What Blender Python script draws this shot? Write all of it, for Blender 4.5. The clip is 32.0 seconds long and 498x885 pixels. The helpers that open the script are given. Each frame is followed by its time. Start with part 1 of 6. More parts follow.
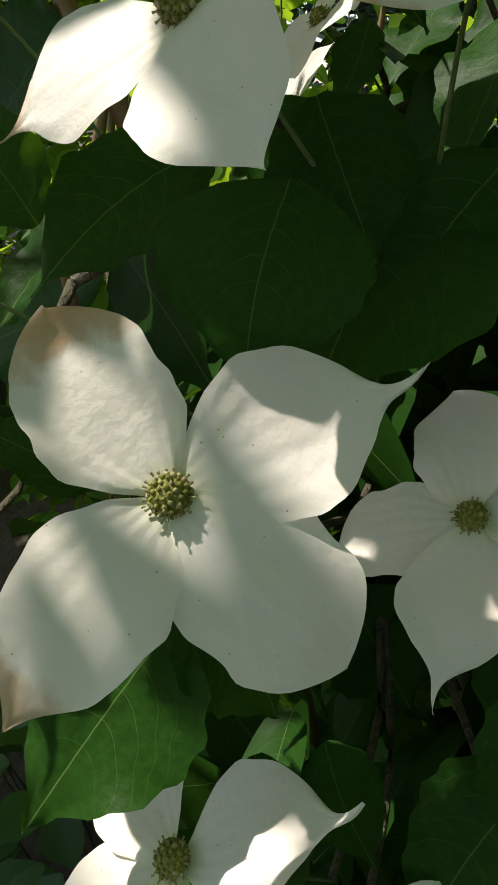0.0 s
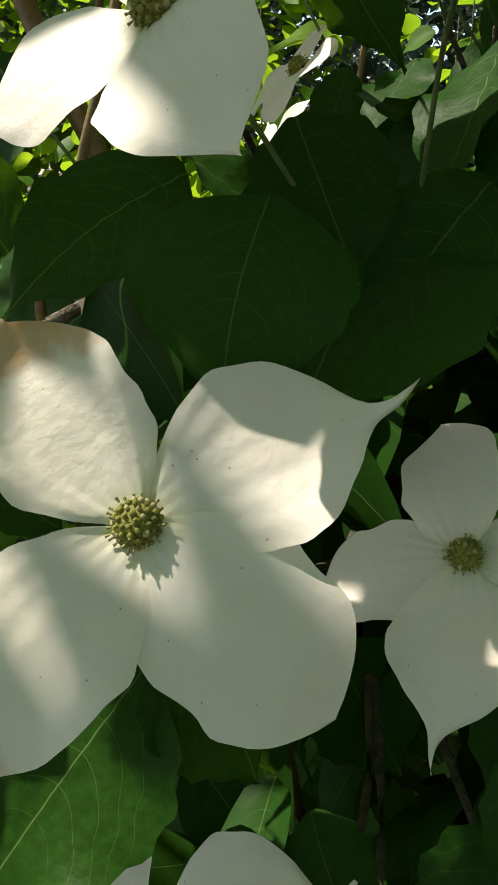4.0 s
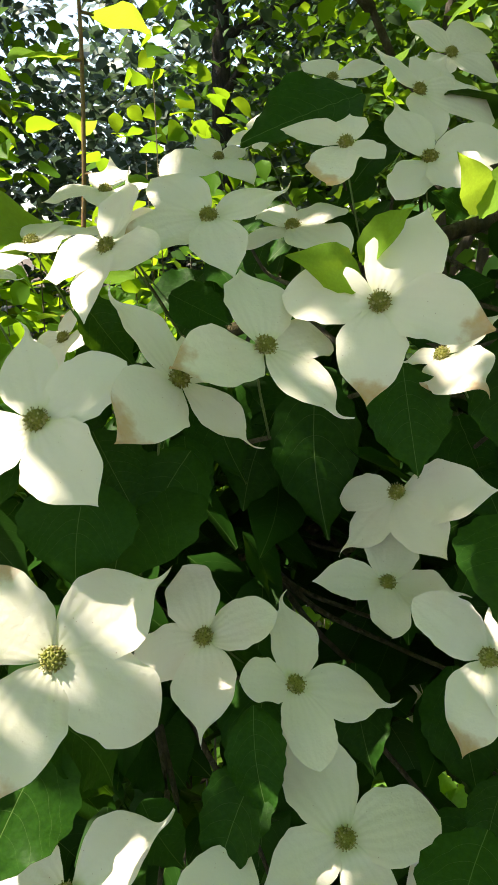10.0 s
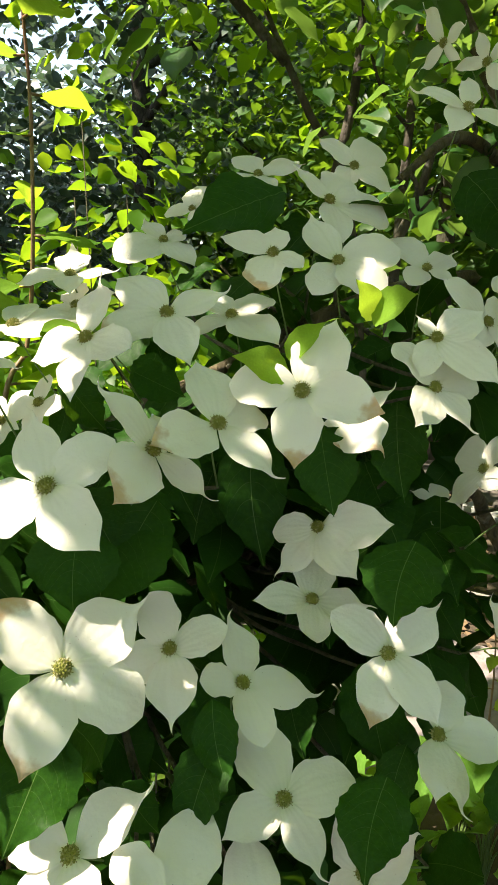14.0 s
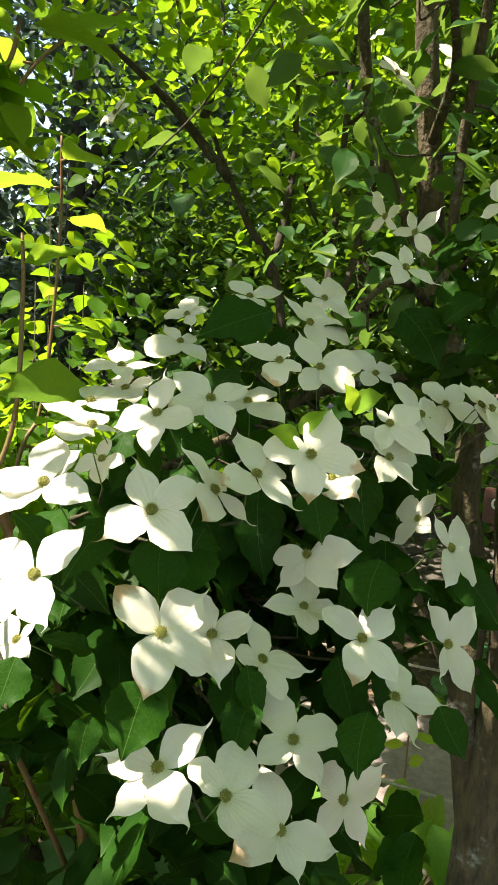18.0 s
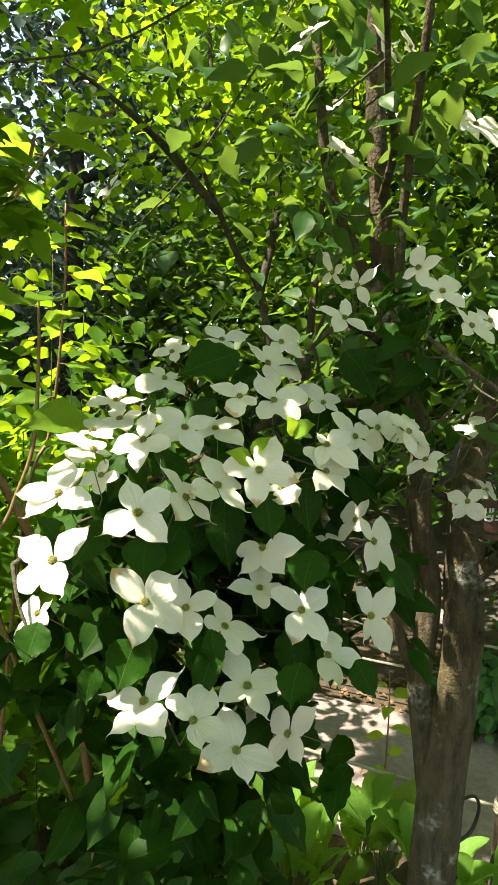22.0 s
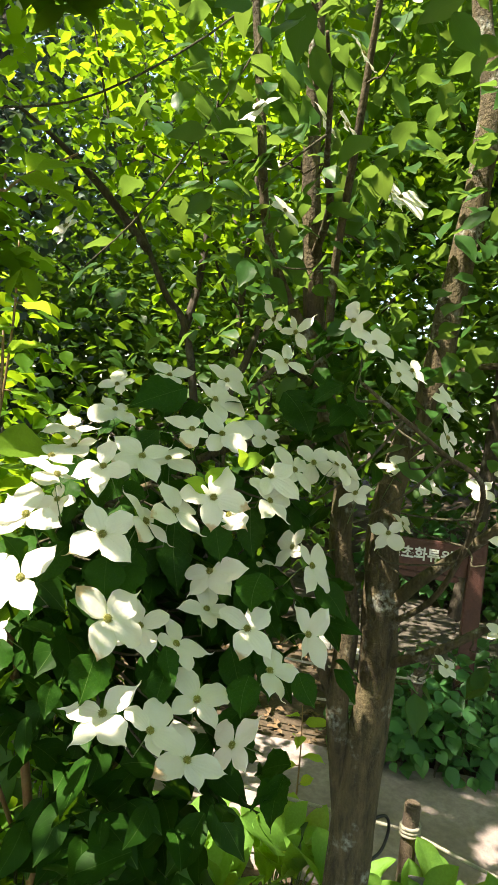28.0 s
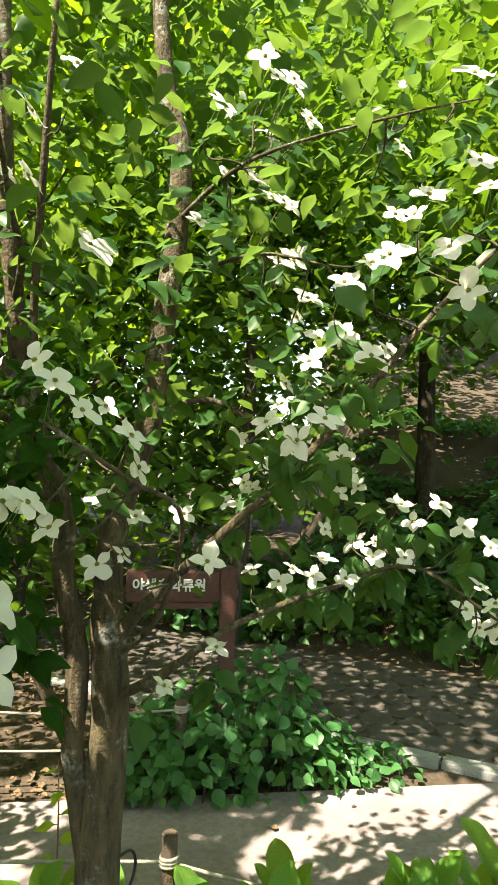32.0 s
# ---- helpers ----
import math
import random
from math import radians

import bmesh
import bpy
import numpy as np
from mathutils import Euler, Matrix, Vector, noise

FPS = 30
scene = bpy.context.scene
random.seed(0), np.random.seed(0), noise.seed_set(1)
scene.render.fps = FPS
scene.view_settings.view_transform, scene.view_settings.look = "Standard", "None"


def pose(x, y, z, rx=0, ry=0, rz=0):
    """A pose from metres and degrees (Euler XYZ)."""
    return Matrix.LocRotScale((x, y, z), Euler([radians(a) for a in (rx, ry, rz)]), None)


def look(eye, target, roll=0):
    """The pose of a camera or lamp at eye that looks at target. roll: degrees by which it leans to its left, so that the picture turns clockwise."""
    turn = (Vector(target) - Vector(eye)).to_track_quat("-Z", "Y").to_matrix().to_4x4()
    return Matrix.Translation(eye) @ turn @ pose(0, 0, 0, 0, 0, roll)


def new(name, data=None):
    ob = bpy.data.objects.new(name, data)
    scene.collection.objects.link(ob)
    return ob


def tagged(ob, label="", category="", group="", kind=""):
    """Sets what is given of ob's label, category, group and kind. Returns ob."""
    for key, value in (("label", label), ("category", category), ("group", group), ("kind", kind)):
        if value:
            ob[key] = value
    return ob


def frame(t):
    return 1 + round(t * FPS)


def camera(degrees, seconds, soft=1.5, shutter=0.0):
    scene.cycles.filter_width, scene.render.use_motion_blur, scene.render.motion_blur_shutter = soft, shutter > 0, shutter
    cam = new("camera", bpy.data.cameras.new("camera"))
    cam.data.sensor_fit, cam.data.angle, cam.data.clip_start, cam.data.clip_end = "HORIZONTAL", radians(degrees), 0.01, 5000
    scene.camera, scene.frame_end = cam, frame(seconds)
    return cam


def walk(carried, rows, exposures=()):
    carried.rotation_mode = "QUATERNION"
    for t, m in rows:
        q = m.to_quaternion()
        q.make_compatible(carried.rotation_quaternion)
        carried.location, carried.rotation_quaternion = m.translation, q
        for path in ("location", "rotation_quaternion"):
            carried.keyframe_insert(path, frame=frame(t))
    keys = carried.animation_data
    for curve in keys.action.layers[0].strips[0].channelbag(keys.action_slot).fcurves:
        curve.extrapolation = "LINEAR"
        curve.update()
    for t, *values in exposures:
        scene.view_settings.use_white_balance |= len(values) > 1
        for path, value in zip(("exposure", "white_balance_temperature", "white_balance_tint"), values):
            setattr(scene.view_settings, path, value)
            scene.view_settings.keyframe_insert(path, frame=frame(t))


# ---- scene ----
cam = camera(41.64, 32.0, 1.0)
PATH = [
    (0, (0.0216, -0.0048, 1.3256), (-0.0416, 0.8754, 0.8552), -2.65),
    (0.5, (0.0259, -0.0007, 1.3235), (-0.0443, 0.8885, 0.8712), -2.80),
    (1, (0.0198, 0.0073, 1.3157), (-0.0452, 0.9001, 0.8700), -2.10),
    (1.5, (0.0169, 0.0084, 1.3145), (-0.0564, 0.9053, 0.8783), -2.19),
    (2, (0.0139, 0.0095, 1.3085), (-0.0368, 0.9171, 0.8917), -1.61),
    (2.5, (0.0124, 0.0102, 1.3059), (-0.0354, 0.9212, 0.8963), -1.37),
    (4.5, (0.0236, -0.0068, 1.3242), (0.0086, 0.9258, 0.9636), -2.43),
    (5, (0.0209, -0.0188, 1.3412), (0.0639, 0.9222, 1.0054), -1.70),
    (5.5, (0.0294, -0.0308, 1.3541), (0.0724, 0.9057, 1.0061), -2.14),
    (6, (0.0456, -0.0531, 1.3727), (0.1323, 0.8882, 1.0466), -2.01),
    (6.5, (0.0587, -0.0865, 1.3885), (0.1932, 0.8641, 1.1087), -2.01),
    (7, (0.0598, -0.1078, 1.4034), (0.2455, 0.8313, 1.1141), -2.14),
    (7.5, (0.0562, -0.1163, 1.4065), (0.2813, 0.8139, 1.1165), -1.56),
    (8, (0.0455, -0.1067, 1.3995), (0.3121, 0.8005, 1.0740), -1.81),
    (8.5, (0.0444, -0.0941, 1.3910), (0.3314, 0.8064, 1.0641), -1.56),
    (9, (0.0377, -0.1071, 1.3943), (0.3414, 0.7911, 1.0764), -1.61),
    (9.5, (0.0114, -0.1272, 1.3994), (0.3419, 0.7695, 1.1049), -1.43),
    (10, (-0.0152, -0.1247, 1.4058), (0.3484, 0.7617, 1.1194), -0.58),
    (10.5, (-0.0029, -0.1322, 1.4081), (0.3413, 0.7648, 1.1306), -0.16),
    (11, (-0.0004, -0.1551, 1.4144), (0.3186, 0.7532, 1.1435), 0.30),
    (11.5, (0.0191, -0.1638, 1.4135), (0.3160, 0.7518, 1.1425), -0.36),
    (12, (0.0391, -0.1701, 1.4135), (0.3502, 0.7387, 1.1354), 1.62),
    (12.5, (0.0407, -0.1686, 1.4185), (0.3732, 0.7319, 1.1384), 1.47),
    (13, (-0.0023, -0.1766, 1.4313), (0.3969, 0.6995, 1.1609), 0.32),
    (13.5, (-0.0280, -0.1905, 1.4379), (0.4080, 0.6681, 1.1681), -0.06),
    (14, (-0.0637, -0.1928, 1.4508), (0.4088, 0.6500, 1.1931), 0.46),
    (14.5, (-0.0820, -0.2224, 1.4474), (0.4214, 0.6136, 1.2291), 0.83),
    (16.5, (-0.2079, -0.3093, 1.4781), (0.3475, 0.5106, 1.3391), 2.84),
    (17, (-0.2323, -0.2936, 1.4823), (0.3341, 0.5172, 1.3347), 3.92),
    (17.5, (-0.2412, -0.2870, 1.4582), (0.3458, 0.5128, 1.3327), 3.14),
    (18, (-0.2390, -0.3038, 1.4668), (0.3546, 0.4895, 1.3316), 3.76),
    (18.5, (-0.2339, -0.3191, 1.4740), (0.3449, 0.4843, 1.3345), 3.60),
    (19, (-0.2228, -0.3246, 1.4656), (0.3442, 0.4910, 1.3507), 2.68),
    (19.5, (-0.2408, -0.3096, 1.4826), (0.3512, 0.4868, 1.3586), 4.10),
    (20, (-0.2317, -0.3623, 1.4874), (0.3230, 0.4589, 1.3534), 3.28),
    (20.5, (-0.2292, -0.4086, 1.4810), (0.2898, 0.4375, 1.3597), 0.45),
    (21, (-0.2623, -0.4154, 1.4936), (0.3004, 0.3997, 1.3558), 2.33),
    (21.5, (-0.2982, -0.4319, 1.4956), (0.3106, 0.3518, 1.3726), 3.45),
    (22, (-0.3147, -0.4755, 1.5017), (0.2794, 0.3204, 1.3857), 3.00),
    (22.5, (-0.3294, -0.4910, 1.5297), (0.2947, 0.2800, 1.4026), 3.96),
    (23, (-0.3503, -0.5047, 1.5269), (0.2859, 0.2598, 1.4238), 4.02),
    (23.5, (-0.3531, -0.5098, 1.5271), (0.2725, 0.2606, 1.4047), 3.51),
    (24, (-0.3688, -0.4983, 1.5211), (0.2496, 0.2745, 1.3784), 3.96),
    (24.5, (-0.3618, -0.5101, 1.5178), (0.2221, 0.2885, 1.3721), 3.57),
    (26.5, (-0.4149, -0.4558, 1.5005), (0.1866, 0.3328, 1.3731), 5.36),
    (27, (-0.4163, -0.4799, 1.5088), (0.2173, 0.2882, 1.4160), 4.91),
    (27.5, (-0.4158, -0.4830, 1.5018), (0.2538, 0.2566, 1.4339), 5.50),
    (28, (-0.4019, -0.4932, 1.4986), (0.2978, 0.2193, 1.4464), 5.58),
    (28.5, (-0.3907, -0.5169, 1.5026), (0.3373, 0.1677, 1.4665), 5.15),
    (29, (-0.3701, -0.5515, 1.5001), (0.3906, 0.0968, 1.4677), 4.75),
    (29.5, (-0.3624, -0.5660, 1.4975), (0.4355, 0.0359, 1.4676), 4.65),
    (30, (-0.3584, -0.5654, 1.4957), (0.4652, 0.0009, 1.4623), 4.36),
    (30.5, (-0.3623, -0.5786, 1.4911), (0.4805, -0.0409, 1.4668), 4.47),
    (31, (-0.3640, -0.6027, 1.4898), (0.4969, -0.0939, 1.4803), 4.07),
    (31.5, (-0.3642, -0.6209, 1.4921), (0.5128, -0.1404, 1.5029), 2.88),
    (32, (-0.3576, -0.6418, 1.4919), (0.5363, -0.1946, 1.5244), 1.49),
]
EXPOSURES = [(0.0, 0.75, 6800, 16), (4.5, 0.95, 7200, 13), (9.0, 1.65, 7500, 10), (14.0, 1.75, 7500, 10), (19.0, 1.75, 7600, 10), (23.0, 1.88, 7700, 10), (28.0, 1.95, 7700, 10), (32.0, 2.1, 7700, 10)]
walk(cam, [(t, look(eye, target, roll)) for t, eye, target, roll in PATH], EXPOSURES)

# ---- light ----
SUN_TO = Vector((-0.50, 0.20, 0.84)).normalized()
world = bpy.data.worlds.new("sky")
scene.world = world
world.use_nodes = True
wn = world.node_tree
sky = wn.nodes.new("ShaderNodeTexSky")
sky.sky_type = "NISHITA"
sky.sun_disc = False
sky.sun_elevation = math.asin(SUN_TO.z)
sky.sun_rotation = math.atan2(SUN_TO.x, SUN_TO.y)
wn.links.new(sky.outputs[0], wn.nodes["Background"].inputs[0])
wn.nodes["Background"].inputs[1].default_value = 0.14
sun = new("sun", bpy.data.lights.new("sun", "SUN"))
sun.data.energy, sun.data.angle, sun.data.color = 4.6, radians(0.53), (1.0, 0.96, 0.88)
sun.matrix_world = look(SUN_TO * 30, (0, 0, 0))

# ---- node helpers ----


class Nodes:
    """A short hand for node trees."""

    def __init__(self, name):
        self.mat = bpy.data.materials.new(name)
        self.mat.use_nodes = True
        self.tree = self.mat.node_tree
        self.bsdf = self.tree.nodes["Principled BSDF"]
        self.out = self.tree.nodes["Material Output"]

    def add(self, kind, **inputs):
        n = self.tree.nodes.new("ShaderNode" + kind)
        for key, value in inputs.items():
            self.put(n, key, value)
        return n

    def put(self, n, key, value):
        slot = n.inputs[int(key[1:]) if key[0] == "i" and key[1:].isdigit() else key.replace("_", " ")]
        if isinstance(value, bpy.types.NodeSocket):
            self.tree.links.new(value, slot)
        else:
            slot.default_value = value

    def math(self, op, a, b=0.0, c=0.0):
        n = self.add("Math", i0=a, i1=b, i2=c)
        n.operation = op
        return n.outputs[0]

    def ramp(self, fac, *stops):
        n = self.add("ValToRGB", Fac=fac)
        el = n.color_ramp.elements
        while len(el) < len(stops):
            el.new(0.5)
        for e, (p, c) in zip(el, stops):
            e.position, e.color = p, (c, c, c, 1) if isinstance(c, (int, float)) else (*c, 1)
        return n.outputs[0]

    def mix(self, fac, a, b, blend="MIX"):
        n = self.add("MixRGB", Fac=fac, Color1=a, Color2=b)
        n.blend_type = blend
        return n.outputs[0]

    def noise(self, vec, scale, detail=3.0, rough=0.55):
        return self.add("TexNoise", Vector=vec, Scale=scale, Detail=detail, Roughness=rough).outputs[0]

    def coord(self, which):
        return self.add("TexCoord").outputs[which]

    def bump(self, height, strength, distance):
        n = self.add("Bump", Height=height, Strength=strength, Distance=distance)
        self.put(self.bsdf, "Normal", n.outputs[0])
        return n.outputs[0]

    def thin(self, color, share, normal=None):
        """Let part of the light through a thin sheet."""
        t = self.add("BsdfTranslucent", Color=color)
        if normal:
            self.put(t, "Normal", normal)
        m = self.add("MixShader", Fac=share)
        self.tree.links.new(self.bsdf.outputs[0], m.inputs[1])
        self.tree.links.new(t.outputs[0], m.inputs[2])
        self.tree.links.new(m.outputs[0], self.out.inputs[0])


def rgb(r, g, b):
    return (r, g, b, 1.0)


def bract_material(name, brown):
    """White bract: faint lengthwise ribs, a greenish base, dark specks, browned ends where brown."""
    m = Nodes(name)
    uv = m.add("SeparateXYZ", Vector=m.coord("UV"))
    u, v = uv.outputs[1], uv.outputs[0]
    rnd = m.add("ObjectInfo").outputs["Random"]
    obj = m.coord("Object")
    shifted = m.add("VectorMath", i0=obj, i1=m.add("CombineXYZ", X=m.math("MULTIPLY", rnd, 40.0), Y=m.math("MULTIPLY", rnd, 23.0)).outputs[0]).outputs[0]
    base = m.mix(rnd, rgb(0.85, 0.81, 0.71), rgb(0.86, 0.82, 0.75))
    cloud = m.noise(shifted, 2.6, 4.0)
    base = m.mix(m.ramp(cloud, (0.5, 0.0), (0.85, 0.5)), base, rgb(0.80, 0.76, 0.62))
    base = m.mix(m.ramp(u, (0.0, 0.75), (0.16, 0.0)), base, rgb(0.62, 0.68, 0.38))
    # rose flush on some
    base = m.mix(m.math("MULTIPLY", m.ramp(m.noise(shifted, 1.3, 2.0), (0.52, 0.0), (0.8, 1.0)), 0.16), base, rgb(0.80, 0.50, 0.42))
    # specks
    vor = m.add("TexVoronoi", Vector=shifted, Scale=13.0)
    near = m.ramp(vor.outputs["Distance"], (0.03, 1.0), (0.065, 0.0))
    some = m.ramp(vor.outputs["Color"], (0.38, 0.0), (0.42, 1.0))
    speck = m.math("MULTIPLY", near, some)
    speck_col = m.mix(m.math("FRACT", m.math("MULTIPLY", rnd, 7.0)), rgb(0.16, 0.09, 0.03), rgb(0.36, 0.09, 0.06))
    base = m.mix(m.math("MULTIPLY", speck, 0.8), base, speck_col)
    if brown:
        edge = m.math("ADD", u, m.math("MULTIPLY", m.math("SUBTRACT", m.noise(shifted, 3.5, 5.0), 0.5), 0.55))
        side = m.math("ADD", edge, m.math("MULTIPLY", v, 0.16))
        stain = m.ramp(side, (0.72, 0.0), (0.80, 0.8), (0.95, 1.0))
        fine = m.noise(shifted, 16.0, 5.0)
        base = m.mix(m.math("MULTIPLY", stain, m.ramp(fine, (0.2, 0.55), (0.8, 1.0))), base, m.mix(fine, rgb(0.32, 0.115, 0.012), rgb(0.62, 0.34, 0.07)))
    m.put(m.bsdf, "Base Color", base)
    m.put(m.bsdf, "Roughness", 0.55)
    m.put(m.bsdf, "Specular IOR Level", 0.35)
    # ribs run along the blade and meet at its base
    fan = m.math("DIVIDE", v, m.math("ADD", 0.10, m.math("MULTIPLY", m.math("SINE", m.math("MULTIPLY", u, 2.9)), 0.35)))
    ribs = m.math("SINE", m.math("MULTIPLY", fan, 26.0))
    fade = m.ramp(u, (0.05, 1.0), (0.8, 0.25))
    relief = m.math("ADD", m.math("MULTIPLY", m.math("MULTIPLY", ribs, fade), 0.10), m.math("ADD", m.math("MULTIPLY", m.noise(shifted, 20.0, 3.0), 0.35), m.math("MULTIPLY", m.noise(shifted, 4.0, 2.0), 0.45)))
    nrm = m.bump(relief, 0.11, 0.010)
    m.thin(m.mix(0.6, base, rgb(0.88, 0.85, 0.68)), 0.34, nrm)
    return m.mat


def leaf_material(name, dark, light, through_col, share, rough, vein=0.5, island=False, gloss=0.07):
    """Green leaf with a pale midrib and arched side veins."""
    m = Nodes(name)
    uv = m.add("SeparateXYZ", Vector=m.coord("UV"))
    u, v = uv.outputs[1], uv.outputs[0]
    av = m.math("ABSOLUTE", v)
    rnd = m.add("NewGeometry").outputs["Random Per Island"] if island else m.add("ObjectInfo").outputs["Random"]
    obj = m.coord("Object")
    mid = m.ramp(av, (0.0012, 1.0), (0.004, 0.0))
    # side veins leave the midrib low and run on towards the tip
    arch = m.math("SUBTRACT", u, m.math("MULTIPLY", m.math("MULTIPLY", av, av), 4.6))
    saw = m.math("PINGPONG", m.math("MULTIPLY", arch, 8.0), 0.5)
    side = m.math("MULTIPLY", m.ramp(saw, (0.0, 1.0), (0.018, 0.0)), m.ramp(arch, (0.0, 0.0), (0.04, 1.0), (0.55, 1.0), (0.7, 0.0)))
    lines = m.math("MAXIMUM", mid, m.math("MULTIPLY", side, 0.55))
    tone = m.math("ADD", m.math("MULTIPLY", rnd, 0.6), m.math("MULTIPLY", m.noise(obj, 7.0 if not island else 3.0, 3.0), 0.4))
    base = m.mix(tone, rgb(*dark), rgb(*light))
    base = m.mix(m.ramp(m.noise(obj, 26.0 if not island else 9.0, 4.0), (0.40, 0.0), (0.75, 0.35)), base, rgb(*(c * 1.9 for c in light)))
    base = m.mix(m.math("MULTIPLY", lines, vein), base, rgb(0.15, 0.24, 0.07))
    m.put(m.bsdf, "Base Color", base)
    m.put(m.bsdf, "Roughness", m.math("ADD", rough, m.math("MULTIPLY", m.noise(obj, 30.0, 2.0), 0.15)))
    m.put(m.bsdf, "Specular IOR Level", gloss)
    relief = m.math("SUBTRACT", m.math("MULTIPLY", m.noise(obj, 18.0, 3.0), 0.5), m.math("MULTIPLY", lines, 0.35))
    nrm = m.bump(relief, 0.10, 0.01)
    m.thin(m.mix(m.math("MULTIPLY", rnd, 0.6), rgb(*through_col), rgb(through_col[0] * 0.7, through_col[1] * 0.95, through_col[2])), share, nrm)
    return m.mat


def bark_material(name, c1, c2, lichen, scale):
    m = Nodes(name)
    obj = m.coord("Object")
    st = m.add("Mapping", Vector=obj, Scale=(scale, scale, scale * 0.25)).outputs[0]
    n1 = m.noise(st, 6.0, 6.0, 0.65)
    n2 = m.noise(obj, scale * 0.5, 3.0)
    base = m.mix(m.ramp(n1, (0.35, 0.0), (0.65, 1.0)), rgb(*c1), rgb(*c2))
    patch = m.math("MULTIPLY", m.ramp(m.noise(obj, scale * 1.6, 5.0), (0.56, 0.0), (0.66, 1.0)), m.ramp(m.noise(obj, scale * 9.0, 3.0), (0.4, 0.0), (0.6, 1.0)))
    base = m.mix(m.math("MULTIPLY", patch, lichen), base, rgb(0.30, 0.31, 0.27))
    base = m.mix(m.ramp(n2, (0.55, 0.0), (0.75, 0.45)), base, rgb(0.06, 0.075, 0.025))
    m.put(m.bsdf, "Base Color", base)
    m.put(m.bsdf, "Roughness", 0.9)
    m.bump(m.math("ADD", n1, m.math("MULTIPLY", m.noise(obj, scale * 12.0, 3.0), 0.5)), 0.7, 0.02)
    return m.mat


def rough_material(name, c1, c2, scale, bump=0.4, rough=0.9, c3=None):
    """Earth, concrete, stone: two scales of mottling and a fine grain."""
    m = Nodes(name)
    obj = m.coord("Object")
    a = m.noise(obj, scale, 5.0)
    b = m.noise(obj, scale * 14.0, 4.0)
    base = m.mix(m.ramp(a, (0.3, 0.0), (0.7, 1.0)), rgb(*c1), rgb(*c2))
    base = m.mix(m.ramp(b, (0.35, 0.5), (0.7, 0.0)), base, rgb(*(x * 0.55 for x in c1)))
    if c3:
        base = m.mix(m.math("MULTIPLY", m.add("ObjectInfo").outputs["Random"], 0.6), base, rgb(*c3))
    m.put(m.bsdf, "Base Color", base)
    m.put(m.bsdf, "Roughness", rough)
    m.bump(m.math("ADD", m.math("MULTIPLY", a, 0.6), b), bump, 0.02)
    return m.mat


MAT_BRACT = bract_material("bract_white", False)
MAT_BRACT_BROWN = bract_material("bract_browned", True)
# shade of the near boughs is put into this darker leaf colour
MAT_LEAF_SHADED = leaf_material("dogwood_leaf", (0.006, 0.027, 0.003), (0.015, 0.055, 0.006), (0.15, 0.33, 0.012), 0.12, 0.42, 0.6)
# lighter copy of the same leaf for the brighter crown
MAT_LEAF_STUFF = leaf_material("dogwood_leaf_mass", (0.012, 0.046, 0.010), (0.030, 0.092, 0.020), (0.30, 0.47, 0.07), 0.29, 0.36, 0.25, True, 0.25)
# paler leaf for saplings, also for backlit dogwood leaves lightened by colour
MAT_LEAF_YOUNG_LIT = leaf_material("young_and_lit_leaf", (0.09, 0.19, 0.025), (0.16, 0.29, 0.035), (0.46, 0.64, 0.05), 0.5, 0.38, 0.8)
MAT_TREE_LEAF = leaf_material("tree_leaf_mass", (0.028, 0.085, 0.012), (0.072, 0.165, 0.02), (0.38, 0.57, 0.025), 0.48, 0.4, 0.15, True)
MAT_FAR_LEAF = leaf_material("far_leaf_mass", (0.014, 0.045, 0.010), (0.040, 0.100, 0.018), (0.28, 0.48, 0.03), 0.28, 0.4, 0.1, True, 0.20)
MAT_MAPLE_LEAF = leaf_material("maple_leaf_mass", (0.06, 0.12, 0.015), (0.13, 0.21, 0.025), (0.45, 0.52, 0.05), 0.42, 0.45, 0.1, True)
MAT_CONIFER = leaf_material("conifer_leaf_mass", (0.018, 0.040, 0.028), (0.085, 0.125, 0.095), (0.20, 0.30, 0.14), 0.14, 0.32, 0.0, True, 0.25)
MAT_BED_LEAF = leaf_material("bed_leaf", (0.055, 0.15, 0.03), (0.14, 0.28, 0.05), (0.45, 0.62, 0.06), 0.42, 0.35, 0.9)
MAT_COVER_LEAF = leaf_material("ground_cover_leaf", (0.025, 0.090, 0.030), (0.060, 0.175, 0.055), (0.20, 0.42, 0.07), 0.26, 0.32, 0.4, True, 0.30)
MAT_BARK = bark_material("dogwood_bark", (0.036, 0.027, 0.014), (0.118, 0.090, 0.046), 0.9, 9.0)
MAT_BARK_DARK = bark_material("far_bark", (0.025, 0.02, 0.014), (0.07, 0.055, 0.04), 0.2, 4.0)
MAT_TWIG = bark_material("twig_bark", (0.05, 0.05, 0.025), (0.12, 0.10, 0.06), 0.1, 40.0)
MAT_STEM = rough_material("green_stem", (0.10, 0.17, 0.05), (0.16, 0.24, 0.07), 40.0, 0.1, 0.5)
MAT_REDSTEM = rough_material("red_stem", (0.20, 0.08, 0.04), (0.20, 0.17, 0.05), 20.0, 0.1, 0.5)
MAT_HEAD = rough_material("flower_head", (0.15, 0.17, 0.02), (0.34, 0.31, 0.05), 160.0, 0.3, 0.6)
MAT_STAMEN = rough_material("stamen", (0.45, 0.44, 0.22), (0.32, 0.24, 0.08), 200.0, 0.1, 0.5)
MAT_SOIL = rough_material("soil", (0.06, 0.042, 0.027), (0.11, 0.08, 0.05), 2.2, 0.8)
MAT_PATH = rough_material("path_concrete", (0.25, 0.20, 0.195), (0.35, 0.295, 0.285), 2.6, 0.35)
